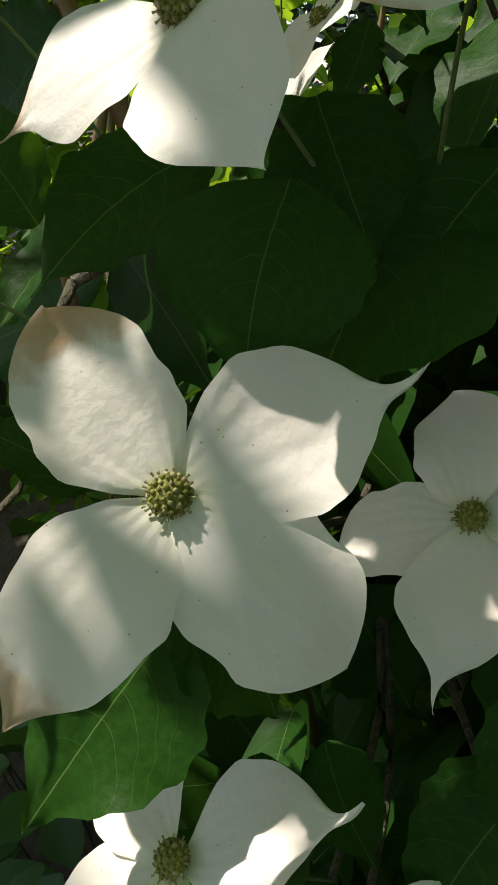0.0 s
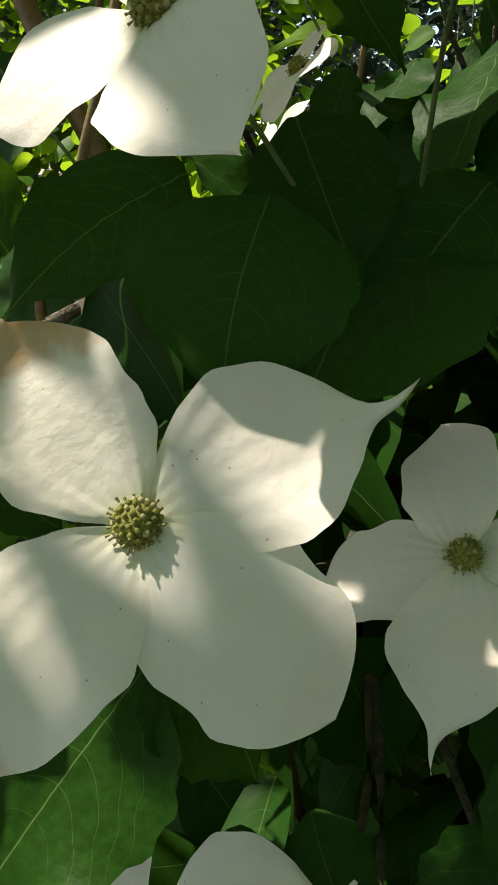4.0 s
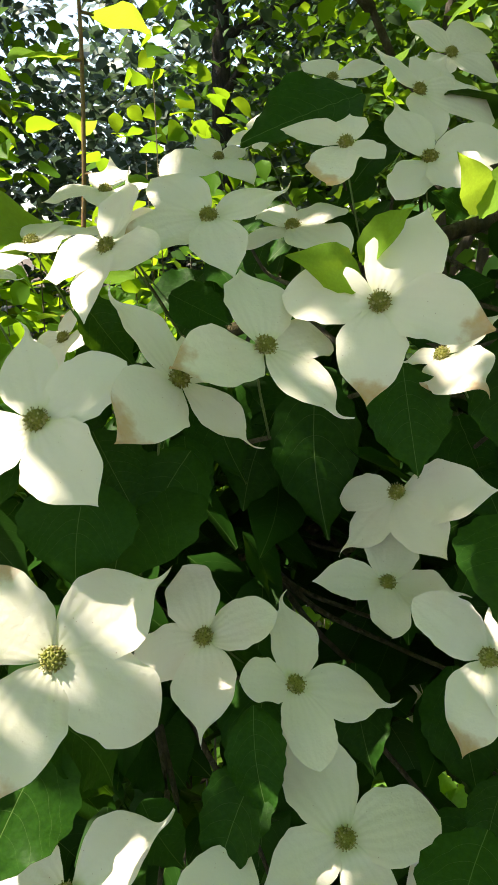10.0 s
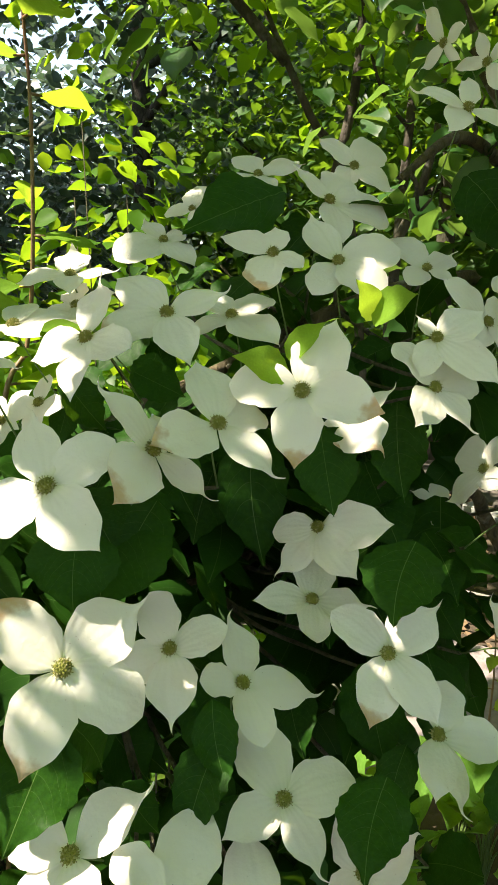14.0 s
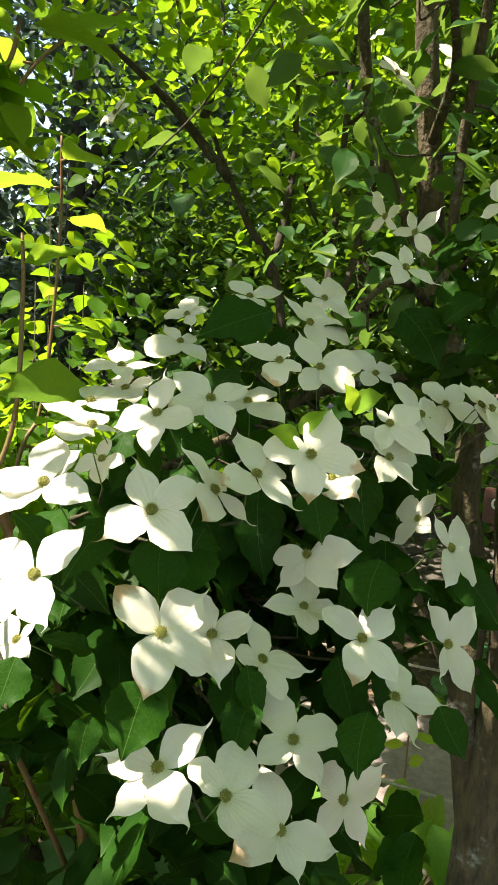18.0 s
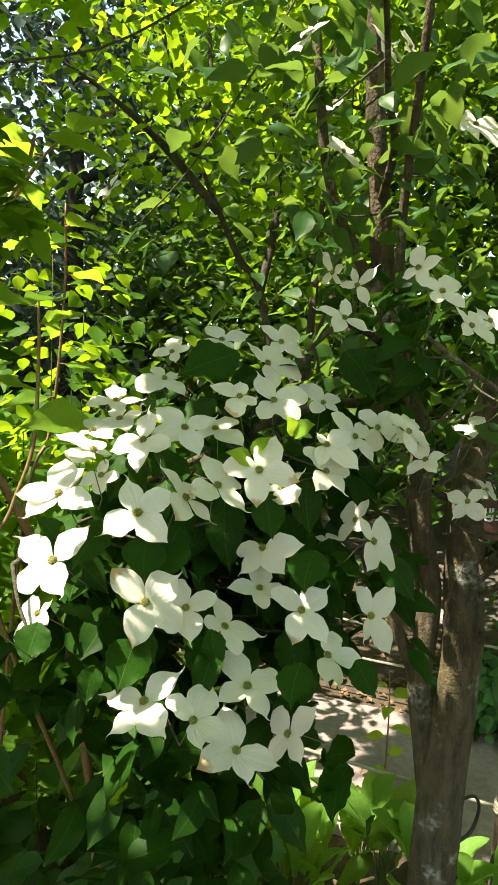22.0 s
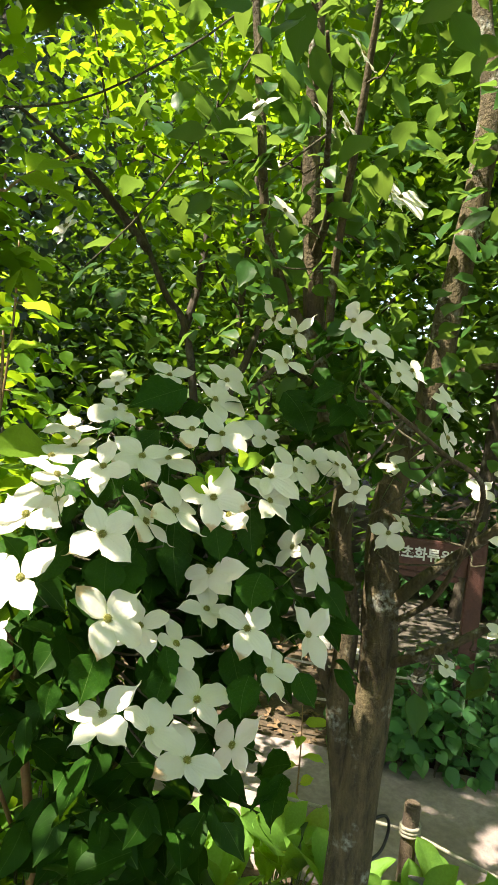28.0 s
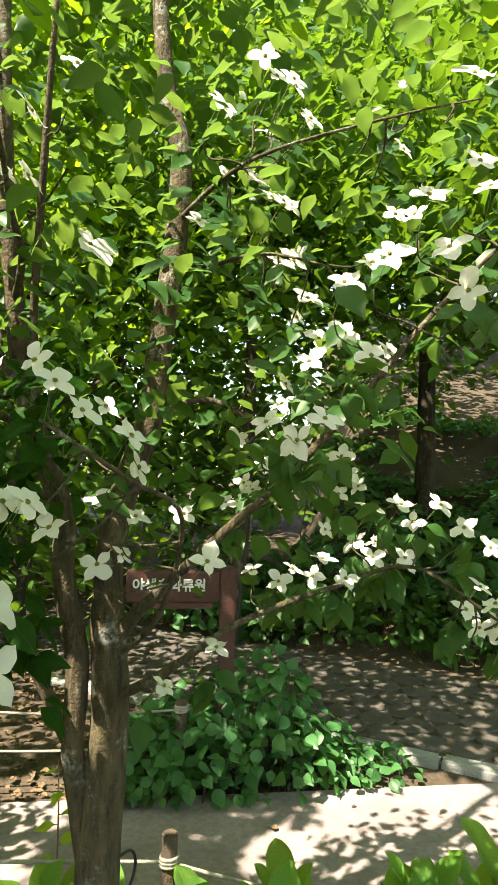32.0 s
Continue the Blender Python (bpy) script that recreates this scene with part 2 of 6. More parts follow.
MAT_PAVER = rough_material("paver", (0.085, 0.072, 0.060), (0.15, 0.13, 0.11), 6.0, 0.4, 0.85, (0.07, 0.06, 0.05))
MAT_KERB = rough_material("kerb_stone", (0.30, 0.30, 0.29), (0.40, 0.40, 0.38), 9.0, 0.3)
MAT_LITTER = rough_material("leaf_litter", (0.16, 0.10, 0.055), (0.30, 0.20, 0.11), 9.0, 0.3, 0.85, (0.10, 0.06, 0.03))
MAT_SIGN = rough_material("sign_paint", (0.065, 0.022, 0.016), (0.10, 0.036, 0.026), 7.0, 0.25, 0.6)
MAT_WHITE = rough_material("white_paint", (0.74, 0.74, 0.70), (0.80, 0.80, 0.77), 12.0, 0.05, 0.6)
MAT_POST = rough_material("post_wood", (0.07, 0.048, 0.032), (0.15, 0.11, 0.075), 14.0, 0.6)
MAT_ROPE = rough_material("rope", (0.38, 0.35, 0.28), (0.52, 0.48, 0.40), 60.0, 0.6)
MAT_LABEL = rough_material("label_plate", (0.16, 0.13, 0.11), (0.22, 0.19, 0.165), 20.0, 0.1, 0.5)
MAT_CABLE = rough_material("black_cable", (0.012, 0.012, 0.012), (0.02, 0.02, 0.02), 30.0, 0.05, 0.4)
MAT_GRASS = rough_material("grass", (0.10, 0.17, 0.035), (0.17, 0.25, 0.06), 4.0, 0.3, 0.8)

# ---- mesh helpers ----


def mesh_from(name, verts, faces, mats, uvs=None, smooth=True):
    me = bpy.data.meshes.new(name)
    me.from_pydata([tuple(v) for v in verts], [], faces)
    for m in mats if isinstance(mats, (list, tuple)) else [mats]:
        me.materials.append(m)
    if uvs is not None:
        layer = me.uv_layers.new(name="UVMap")
        idx = np.empty(len(me.loops), dtype=np.int32)
        me.loops.foreach_get("vertex_index", idx)
        layer.data.foreach_set("uv", np.asarray(uvs, dtype=np.float32)[idx].ravel())
    if smooth:
        me.polygons.foreach_set("use_smooth", [True] * len(me.polygons))
    me.update()
    return me


def grid_faces(nu, nv):
    return [(i * (nv + 1) + j, i * (nv + 1) + j + 1, (i + 1) * (nv + 1) + j + 1, (i + 1) * (nv + 1) + j) for i in range(nu) for j in range(nv)]


def part(name, me, parent, m=None, label=""):
    ob = new(name, me)
    if parent:
        ob.parent = parent
    if m is not None:
        ob.matrix_basis = m
    if label:
        ob["label"] = label
    return ob


def thing(name, label, category, group="", at=(0, 0, 0), kind=""):
    ob = new(name)
    ob.location = at
    ob.empty_display_size = 0.05
    return tagged(ob, label, category, group, kind)


def basis(origin, along, up, scale=(1, 1, 1)):
    """A pose whose +Y runs along and whose +Z is as near to up as it can be."""
    y = Vector(along).normalized()
    z = Vector(up) - y * Vector(up).dot(y)
    z = z.normalized() if z.length > 1e-5 else y.orthogonal().normalized()
    x = y.cross(z)
    m = Matrix((x * scale[0], y * scale[1], z * scale[2])).transposed().to_4x4()
    m.translation = origin
    return m


def smooth_path(points, steps=6):
    """Points along a Catmull-Rom curve."""
    p = [Vector(q) for q in points]
    p = [p[0] * 2 - p[1]] + p + [p[-1] * 2 - p[-2]]
    out = []
    for i in range(1, len(p) - 2):
        for k in range(steps):
            t = k / steps
            a, b, c, d = p[i - 1], p[i], p[i + 1], p[i + 2]
            out.append(0.5 * ((2 * b) + (c - a) * t + (2 * a - 5 * b + 4 * c - d) * t * t + (3 * b - a - 3 * c + d) * t ** 3))
    out.append(p[-2])
    return out


def tube(points, radii, sides=8, lumps=0.0, seed=0):
    """Vertices and faces of a tapered tube along points, with closed ends."""
    rng = random.Random(seed)
    pts = [Vector(q) for q in points]
    n = len(pts)
    rad = [np.interp(i / (n - 1), np.linspace(0, 1, len(radii)), radii) for i in range(n)]
    verts, faces = [], []
    ref = Vector((0.13, 0.97, 0.21))
    for i, p in enumerate(pts):
        d = (pts[min(i + 1, n - 1)] - pts[max(i - 1, 0)]).normalized()
        a = d.cross(ref).normalized()
        b = d.cross(a)
        for k in range(sides):
            f = 2 * math.pi * k / sides
            r = rad[i] * (1 + lumps * (noise.noise(Vector((math.cos(f) * 1.3, math.sin(f) * 1.3, seed + p.z * 9 + p.x * 5))) + 0.4 * rng.uniform(-1, 1)))
            verts.append(p + (a * math.cos(f) + b * math.sin(f)) * r)
    for i in range(n - 1):
        for k in range(sides):
            k2 = (k + 1) % sides
            faces.append((i * sides + k, i * sides + k2, (i + 1) * sides + k2, (i + 1) * sides + k))
    faces.append(tuple(range(sides - 1, -1, -1)))
    faces.append(tuple((n - 1) * sides + k for k in range(sides)))
    return verts, faces


def tube_part(name, points, radii, mat, parent, sides=8, steps=6, lumps=0.0, seed=0, label=""):
    v, f = tube(smooth_path(points, steps), radii, sides, lumps, seed)
    return part(name, mesh_from(name, v, f, mat), parent, None, label)


def join(pieces):
    verts, faces = [], []
    for v, f in pieces:
        k = len(verts)
        verts += [tuple(q) for q in v]
        faces += [tuple(i + k for i in q) for q in f]
    return verts, faces


def blade(nu, nv, us, ws, shape):
    """A leaf or bract of length 1 along +Y. shape(u, v) gives sideways shift, lift."""
    verts, uvs = [], []
    for i in range(nu + 1):
        u = i / nu
        w = float(np.interp(u, us, ws))
        for j in range(nv + 1):
            s = 2 * j / nv - 1
            dx, dy, dz = shape(u, s, w)
            verts.append((s * w + dx, u + dy, dz))
            uvs.append((s * w, u))
    return verts, grid_faces(nu, nv), uvs


def smooth_table(us, ws, n=41):
    """Rounds the corners of a table of widths."""
    x = np.linspace(0, 1, n)
    y = np.interp(x, us, ws)
    for _ in range(2):
        y[1:-1] = 0.25 * y[:-2] + 0.5 * y[1:-1] + 0.25 * y[2:]
    return x, y


def bract_mesh(name, seed, width, kind, brown, nu=32, nv=10):
    """Broad bract; kind: tail, plain, blunt, curl."""
    rng = random.Random(seed)
    ends = {
        "tail": ([0.58, 0.68, 0.75, 0.80, 0.86, 0.93, 1], [0.90, 0.60, 0.30, 0.13, 0.065, 0.04, 0]),
        "plain": ([0.62, 0.74, 0.83, 0.90, 0.955, 1], [0.92, 0.70, 0.43, 0.20, 0.07, 0]),
        "blunt": ([0.68, 0.80, 0.89, 0.95, 0.98, 1], [0.96, 0.82, 0.58, 0.33, 0.17, 0]),
        "curl": ([0.64, 0.75, 0.83, 0.90, 0.96, 1], [0.88, 0.62, 0.36, 0.2, 0.09, 0]),
    }[kind]
    us, ws = smooth_table([0, 0.05, 0.13, 0.25, 0.40, 0.52] + ends[0], [width * k for k in [0.13, 0.30, 0.60, 0.88, 1.0, 0.98] + ends[1]], 61)
    cup, arch = rng.uniform(-0.10, 0.24), rng.uniform(0.02, 0.09)
    side, ripple, ph = rng.uniform(-0.035, 0.035), rng.uniform(0.008, 0.030), rng.uniform(0, 6)
    twist = rng.uniform(-0.35, 0.35)
    hook = rng.choice((-1, 1)) * rng.uniform(0.03, 0.07) if kind == "tail" else 0.0
    tip = {"tail": rng.uniform(-0.03, 0.10), "curl": rng.uniform(0.14, 0.28)}.get(kind, rng.uniform(-0.05, 0.05))

    def shape(u, s, w):
        k = max(0.0, (u - 0.72) / 0.28)
        z = arch * math.sin(math.pi * u) + tip * k ** 2
        z += cup * w * s * s * math.sin(math.pi * u) + ripple * abs(s) ** 3 * math.sin(9 * u + ph + 2.1 * s)
        z += 0.004 * math.cos(3 * math.pi * s) * math.sin(math.pi * u) + twist * s * w * max(0, u - 0.35) ** 1.5
        z += 0.010 * noise.noise(Vector((u * 3.1, s * 1.4 + ph, seed * 0.7))) * math.sin(math.pi * u)
        dx = side * math.sin(math.pi * u) + hook * math.sin(math.pi * k)
        dx += 0.02 * w * s * math.sin(17 * u + ph * 3) + 0.06 * w * abs(s) ** 3 * noise.noise(Vector((u * 9, s * 2 + ph, seed)))
        dy = -abs(tip) * 0.4 * k ** 2
        return dx, dy, z

    v, f, uv = blade(nu, nv, us, ws, shape)
    return mesh_from(name, v, f, MAT_BRACT_BROWN if brown else MAT_BRACT, uv)


BRACT_KINDS = ["tail", "plain", "blunt", "curl", "plain", "tail", "plain", "blunt"]
BRACTS = {}
for kind in ("tail", "plain", "blunt", "curl"):
    BRACTS[kind + "_slim"] = [bract_mesh("bract", 29 * k + len(kind), w, kind, False) for k, w in enumerate((0.19, 0.21))]
    BRACTS[kind] = [bract_mesh("bract", 11 * k + len(kind), w, kind, False) for k, w in enumerate([w + (0.04 if kind == "blunt" else -0.04 if kind == "tail" else 0) for w in (0.30, 0.32, 0.34, 0.31)])]
    BRACTS[kind + "_brown"] = [bract_mesh("bract", 17 * k + len(kind), w, kind, True) for k, w in enumerate((0.31, 0.33))]


def leaf_mesh(name, seed, width, mat, nu=12, nv=6, droop=0.12, fold=0.16, wave=0.03, oval=False):
    rng = random.Random(seed)
    us, ws = smooth_table([0, 0.05, 0.16, 0.30, 0.45, 0.60, 0.74, 0.84, 0.92, 1], [width * k for k in [0.10, 0.36, 0.76, 0.97, 1.0, 0.88, 0.60, 0.32, 0.12, 0]])
    if oval:
        us, ws = smooth_table([0, 0.05, 0.16, 0.30, 0.45, 0.60, 0.74, 0.85, 0.93, 0.975, 1], [width * k for k in [0.12, 0.22, 0.46, 0.75, 0.95, 1.0, 0.93, 0.74, 0.48, 0.22, 0]])
    ph, side = rng.uniform(0, 6), rng.uniform(-0.06, 0.06)

    def shape(u, s, w):
        z = fold * abs(s) * w - droop * u * u + wave * s * s * math.sin(11 * u + ph + 1.5 * s) + (wave * 0.32 * abs(s) ** 3 * math.sin(27 * u + ph * 2 + s) if nu >= 24 else 0)
        z += 0.01 * math.sin(16 * math.pi * max(0, u - 0.3 * abs(s))) * (1 - u)
        return side * math.sin(math.pi * u) + (0 if oval else 0.012) * s * math.sin(40 * u + ph), 0.0, z

    v, f, uv = blade(nu, nv, us, ws, shape)
    return mesh_from(name, v, f, mat, uv)


LEAVES = [leaf_mesh("leaf", s, w, MAT_LEAF_SHADED, 24, 8, d, f, 0.045) for s, w, d, f in ((1, 0.31, 0.10, 0.14), (2, 0.28, 0.16, 0.22), (3, 0.34, 0.06, 0.10), (4, 0.30, 0.22, 0.18), (5, 0.26, 0.12, 0.30))]
ROUND_LEAF = leaf_mesh("leaf", 6, 0.46, MAT_LEAF_SHADED, 30, 10, 0.06, 0.06, 0.03)
YOUNG_LIT_LEAVES = [leaf_mesh("leaf", s, w, MAT_LEAF_YOUNG_LIT, 12, 6, d, f) for s, w, d, f in ((7, 0.24, 0.16, 0.35), (8, 0.30, 0.10, 0.2))]


def scatter(name, base, mats, poses, parent, label=""):
    """Many copies of one small mesh joined into one."""
    v0 = np.array([tuple(v.co) for v in base.vertices])
    f0 = [tuple(p.vertices) for p in base.polygons]
    uv0 = np.zeros((len(v0), 2))
    for loop, d in zip(base.loops, base.uv_layers[0].data):
        uv0[loop.vertex_index] = d.uv
    mm = np.array([np.array(m) for m in poses])
    vs = np.einsum("kij,nj->kni", mm[:, :3, :3], v0) + mm[:, None, :3, 3]
    k, n = len(mm), len(v0)
    corner = np.array(f0)
    faces = (corner[None] + (np.arange(k) * n)[:, None, None]).reshape(-1, corner.shape[1])
    me = bpy.data.meshes.new(name)
    me.vertices.add(k * n)
    me.vertices.foreach_set("co", vs.astype(np.float32).ravel())
    me.loops.add(faces.size)
    me.loops.foreach_set("vertex_index", faces.astype(np.int32).ravel())
    me.polygons.add(len(faces))
    me.polygons.foreach_set("loop_start", np.arange(0, faces.size, corner.shape[1], dtype=np.int32))
    me.polygons.foreach_set("use_smooth", np.ones(len(faces), dtype=bool))
    me.materials.append(mats)
    layer = me.uv_layers.new(name="UVMap")
    layer.data.foreach_set("uv", np.tile(uv0, (k, 1))[faces.ravel()].astype(np.float32).ravel())
    me.update(calc_edges=True)
    me.validate()
    ob = part(name, me, parent, None, label)
    ob["kind"] = "stuff"
    return ob


SMALL_LEAF = leaf_mesh("leaf", 21, 0.34, MAT_TREE_LEAF, 3, 2, 0.15, 0.2, 0.0)
MID_LEAF = leaf_mesh("leaf", 22, 0.30, MAT_LEAF_STUFF, 7, 4, 0.15, 0.2, 0.03)
HEART_LEAF = leaf_mesh("leaf", 23, 0.40, MAT_COVER_LEAF, 6, 4, 0.2, 0.2, 0.02)


def random_leaf(rng, at, size, down=0.35, flat=0.5):
    a = rng.uniform(0, 2 * math.pi)
    along = Vector((math.cos(a), math.sin(a), -down + rng.gauss(0, 0.35)))
    up = Vector((rng.gauss(0, 0.5), rng.gauss(0, 0.5), flat + 0.5))
    return basis(at, along, up, (size,) * 3)


# ---- ground ----
PATH_DIR = Vector((0.559, -0.829, 0)).normalized()
PATH_OUT = Vector((0.829, 0.559, 0)).normalized()
PATH_FAR = Vector((2.37, 0.63, 0))
VIEW_OUT, VIEW_SIDE = Vector((0.894, 0.447, 0)), Vector((0.447, -0.894, 0))


def rise(x, y):
    """Height of the ground: level near the paths, a wooded bank beyond the paved lane."""
    p = Vector((x + 0.36, y + 0.64, 0))
    f, q = p.dot(VIEW_OUT), p.dot(VIEW_SIDE)
    side = min(1, max(0, (q - 0.10 * f + 0.25) / 1.2))
    side = side * side * (3 - 2 * side)
    h = max(0.0, f - 5.2) * 0.42 * side
    return min(h, 7.0) + 0.012 * noise.noise(Vector((x * 2.3, y * 2.3, 0)))


def axis(lo, hi, near_lo, near_hi, fine, coarse):
    a = list(np.arange(near_lo, near_hi, fine))
    left, right, step = [], [], coarse
    x = near_lo - fine
    while x > lo:
        left.append(x)
        x -= step
        step *= 1.35
    x, step = near_hi, coarse
    while x < hi:
        right.append(x)
        x += step
        step *= 1.35
    return [lo] + left[::-1] + a + right + [hi]


gx, gy = axis(-150, 150, -4, 14, 0.25, 0.6), axis(-150, 150, -7, 9, 0.25, 0.6)
gverts = [(x, y, rise(x, y) - 0.02) for x in gx for y in gy]
tagged(new("ground", mesh_from("ground", gverts, grid_faces(len(gx) - 1, len(gy) - 1), MAT_SOIL)), "brown garden soil with leaf litter, rising to a bank", "ground", kind="structure")


def slab(name, a, b, half_a, half_b, thick, mat, label, category, z=0.0):
    """A strip between two points of the ground; half widths at either end."""
    a, b = Vector(a), Vector(b)
    d = (b - a).normalized()
    s = Vector((-d.y, d.x, 0))
    verts, n, k = [], 40, 6
    for i in range(n + 1):
        p = a.lerp(b, i / n)
        w = half_a + (half_b - half_a) * i / n
        for j in range(k + 1):
            e = 2 * j / k - 1
            q = p + s * w * (e + (0.03 * noise.noise(p * 3 + Vector((e, 0, 0))) if abs(e) == 1 else 0))
            verts.append((q.x, q.y, z + thick + (0.006 * noise.noise(q * 1.7) if abs(e) < 1 else -0.004)))
    faces = grid_faces(n, k)
    low = len(verts)
    verts += [(v[0], v[1], z - 0.04) for v in verts[:low]]
    for i in range(n):
        for j in (0, k):
            c, d2 = i * (k + 1) + j, (i + 1) * (k + 1) + j
            faces.append((c, d2, d2 + low, c + low))
    return tagged(new(name, mesh_from(name, verts, faces, mat)), label, category, kind="structure")


mid = PATH_FAR - PATH_OUT * 0.42
slab("path", mid - PATH_DIR * 9, mid + PATH_DIR * 9, 0.42, 0.42, 0.012, MAT_PATH, "pale concrete garden path dappled with sun", "path")

# ---- dogwood: trunk and limbs ----
tree = thing("dogwood_tree", "flowering dogwood with brown trunk, white four-bract blossoms, green leaves", "tree", at=(0.88, 0.34, 0))
ROOT = Vector((0.88, 0.34, 0))


def on_tree(points):
    return [Vector(p) - ROOT for p in points]


BOUGHS = {}


def limb(name, points, radii, sides=10, lumps=0.08, mat=MAT_BARK, label=""):
    BOUGHS.setdefault(name, []).append([Vector(p) for p in points])
    return tube_part(name, on_tree(points), radii, mat, tree, sides, 6, lumps, len(BOUGHS[name]) * 7 + int(points[0][2] * 50), label)


limb("trunk", [(0.888, 0.345, -0.05), (0.884, 0.345, 0.2), (0.882, 0.345, 0.42), (0.886, 0.341, 0.65), (0.892, 0.332, 0.82), (0.894, 0.33, 0.95), (0.887, 0.338, 1.09), (0.886, 0.342, 1.22), (0.91, 0.36, 1.35)], [0.064, 0.054, 0.052, 0.051, 0.046, 0.044, 0.042, 0.034, 0.026], 18, 0.07, label="brown trunk with grey lichen")
limb("limb", [(0.870, 0.365, 0.52), (0.855, 0.38, 0.69), (0.843, 0.395, 0.84), (0.846, 0.392, 1.02), (0.822, 0.42, 1.21), (0.82, 0.423, 1.35), (0.795, 0.453, 1.466), (0.773, 0.477, 1.556), (0.747, 0.504, 1.72), (0.731, 0.52, 1.90), (0.715, 0.535, 2.1), (0.70, 0.55, 2.6), (0.72, 0.56, 3.2)], [0.020, 0.026, 0.027, 0.027, 0.026, 0.026, 0.026, 0.024, 0.021, 0.016, 0.010], 12)
limb("limb", [(0.90, 0.35, 1.05), (0.97, 0.41, 1.22), (1.05, 0.43, 1.40), (1.097, 0.387, 1.604), (1.108, 0.371, 1.785), (1.121, 0.349, 1.997), (1.13, 0.336, 2.177), (1.13, 0.335, 2.354), (1.107, 0.372, 2.528), (1.10, 0.40, 2.9), (1.14, 0.38, 3.4)], [0.032, 0.034, 0.036, 0.036, 0.034, 0.033, 0.031, 0.029, 0.025, 0.02, 0.012], 12)
limb("limb", [(0.889, 0.336, 1.05), (0.886, 0.253, 1.145), (0.882, 0.166, 1.225), (0.893, 0.041, 1.341), (0.953, -0.10, 1.486), (0.998, -0.247, 1.659), (1.02, -0.36, 1.80), (1.0, -0.5, 1.93)], [0.018, 0.0145, 0.0125, 0.011, 0.0095, 0.008, 0.006, 0.0035])
limb("limb", [(0.845, 0.39, 0.80), (0.80, 0.46, 0.98), (0.76, 0.49, 1.06), (0.66, 0.44, 1.14), (0.45, 0.40, 1.20), (0.24, 0.34, 1.17), (0.08, 0.31, 1.16)], [0.014, 0.014, 0.012, 0.009, 0.007, 0.005, 0.003])
limb("limb", [(0.81, 0.44, 1.40), (0.62, 0.42, 1.44), (0.42, 0.40, 1.42), (0.22, 0.36, 1.36), (0.06, 0.33, 1.31), (-0.08, 0.30, 1.25)], [0.012, 0.010, 0.008, 0.006, 0.004, 0.003])
limb("limb", [(0.78, 0.47, 1.53), (0.62, 0.40, 1.57), (0.47, 0.33, 1.58), (0.36, 0.29, 1.53)], [0.010, 0.008, 0.006, 0.003])
limb("limb", [(0.89, 0.33, 1.02), (0.86, 0.18, 1.15), (0.74, 0.05, 1.38), (0.55, 0.04, 1.46), (0.38, 0.08, 1.55)], [0.008, 0.006, 0.005, 0.004, 0.003])
limb("limb", [(0.894, 0.33, 0.93), (0.90, 0.18, 1.02), (1.02, 0.06, 1.12), (1.16, -0.12, 1.20), (1.20, -0.30, 1.26), (1.10, -0.50, 1.18)], [0.013, 0.010, 0.008, 0.006, 0.005, 0.003])
limb("limb", [(1.118, 0.36, 1.92), (1.06, 0.20, 1.98), (0.97, 0.0, 1.97), (0.95, -0.16, 1.92)], [0.008, 0.006, 0.004, 0.002])
limb("limb", [(1.13, 0.336, 2.15), (1.0, 0.12, 2.18), (0.92, -0.06, 2.18), (1.0, -0.30, 2.24), (1.04, -0.46, 2.26)], [0.009, 0.006, 0.004, 0.003, 0.002])
limb("limb", [(0.735, 0.515, 1.85), (0.64, 0.40, 1.92), (0.55, 0.34, 1.97), (0.45, 0.26, 2.03), (0.36, 0.20, 2.08)], [0.010, 0.008, 0.006, 0.005, 0.003])
limb("limb", [(1.10, 0.385, 1.62), (1.18, 0.24, 1.66), (1.28, 0.10, 1.56), (1.40, 0.05, 1.46)], [0.010, 0.008, 0.006, 0.003])
limb("limb", [(0.78, 0.47, 1.52), (0.70, 0.42, 1.78), (0.62, 0.33, 2.05), (0.56, 0.25, 2.4)], [0.011, 0.009, 0.008, 0.005])
limb("limb", [(0.76, 0.49, 1.62), (0.64, 0.56, 1.86), (0.60, 0.60, 2.2), (0.56, 0.66, 2.7)], [0.013, 0.011, 0.010, 0.007])
# limb added above the view to carry the lane-shading leaves
limb("limb", [(1.12, 0.38, 3.0), (1.35, 0.7, 3.25), (1.7, 1.0, 3.4), (2.1, 1.3, 3.5)], [0.016, 0.012, 0.008, 0.004])

TWIG_FROM = []
for line in BOUGHS["limb"][2:]:
    TWIG_FROM += smooth_path(line, 8)

# ---- blossoms ----
rng_b = random.Random(5)
HEADS = []


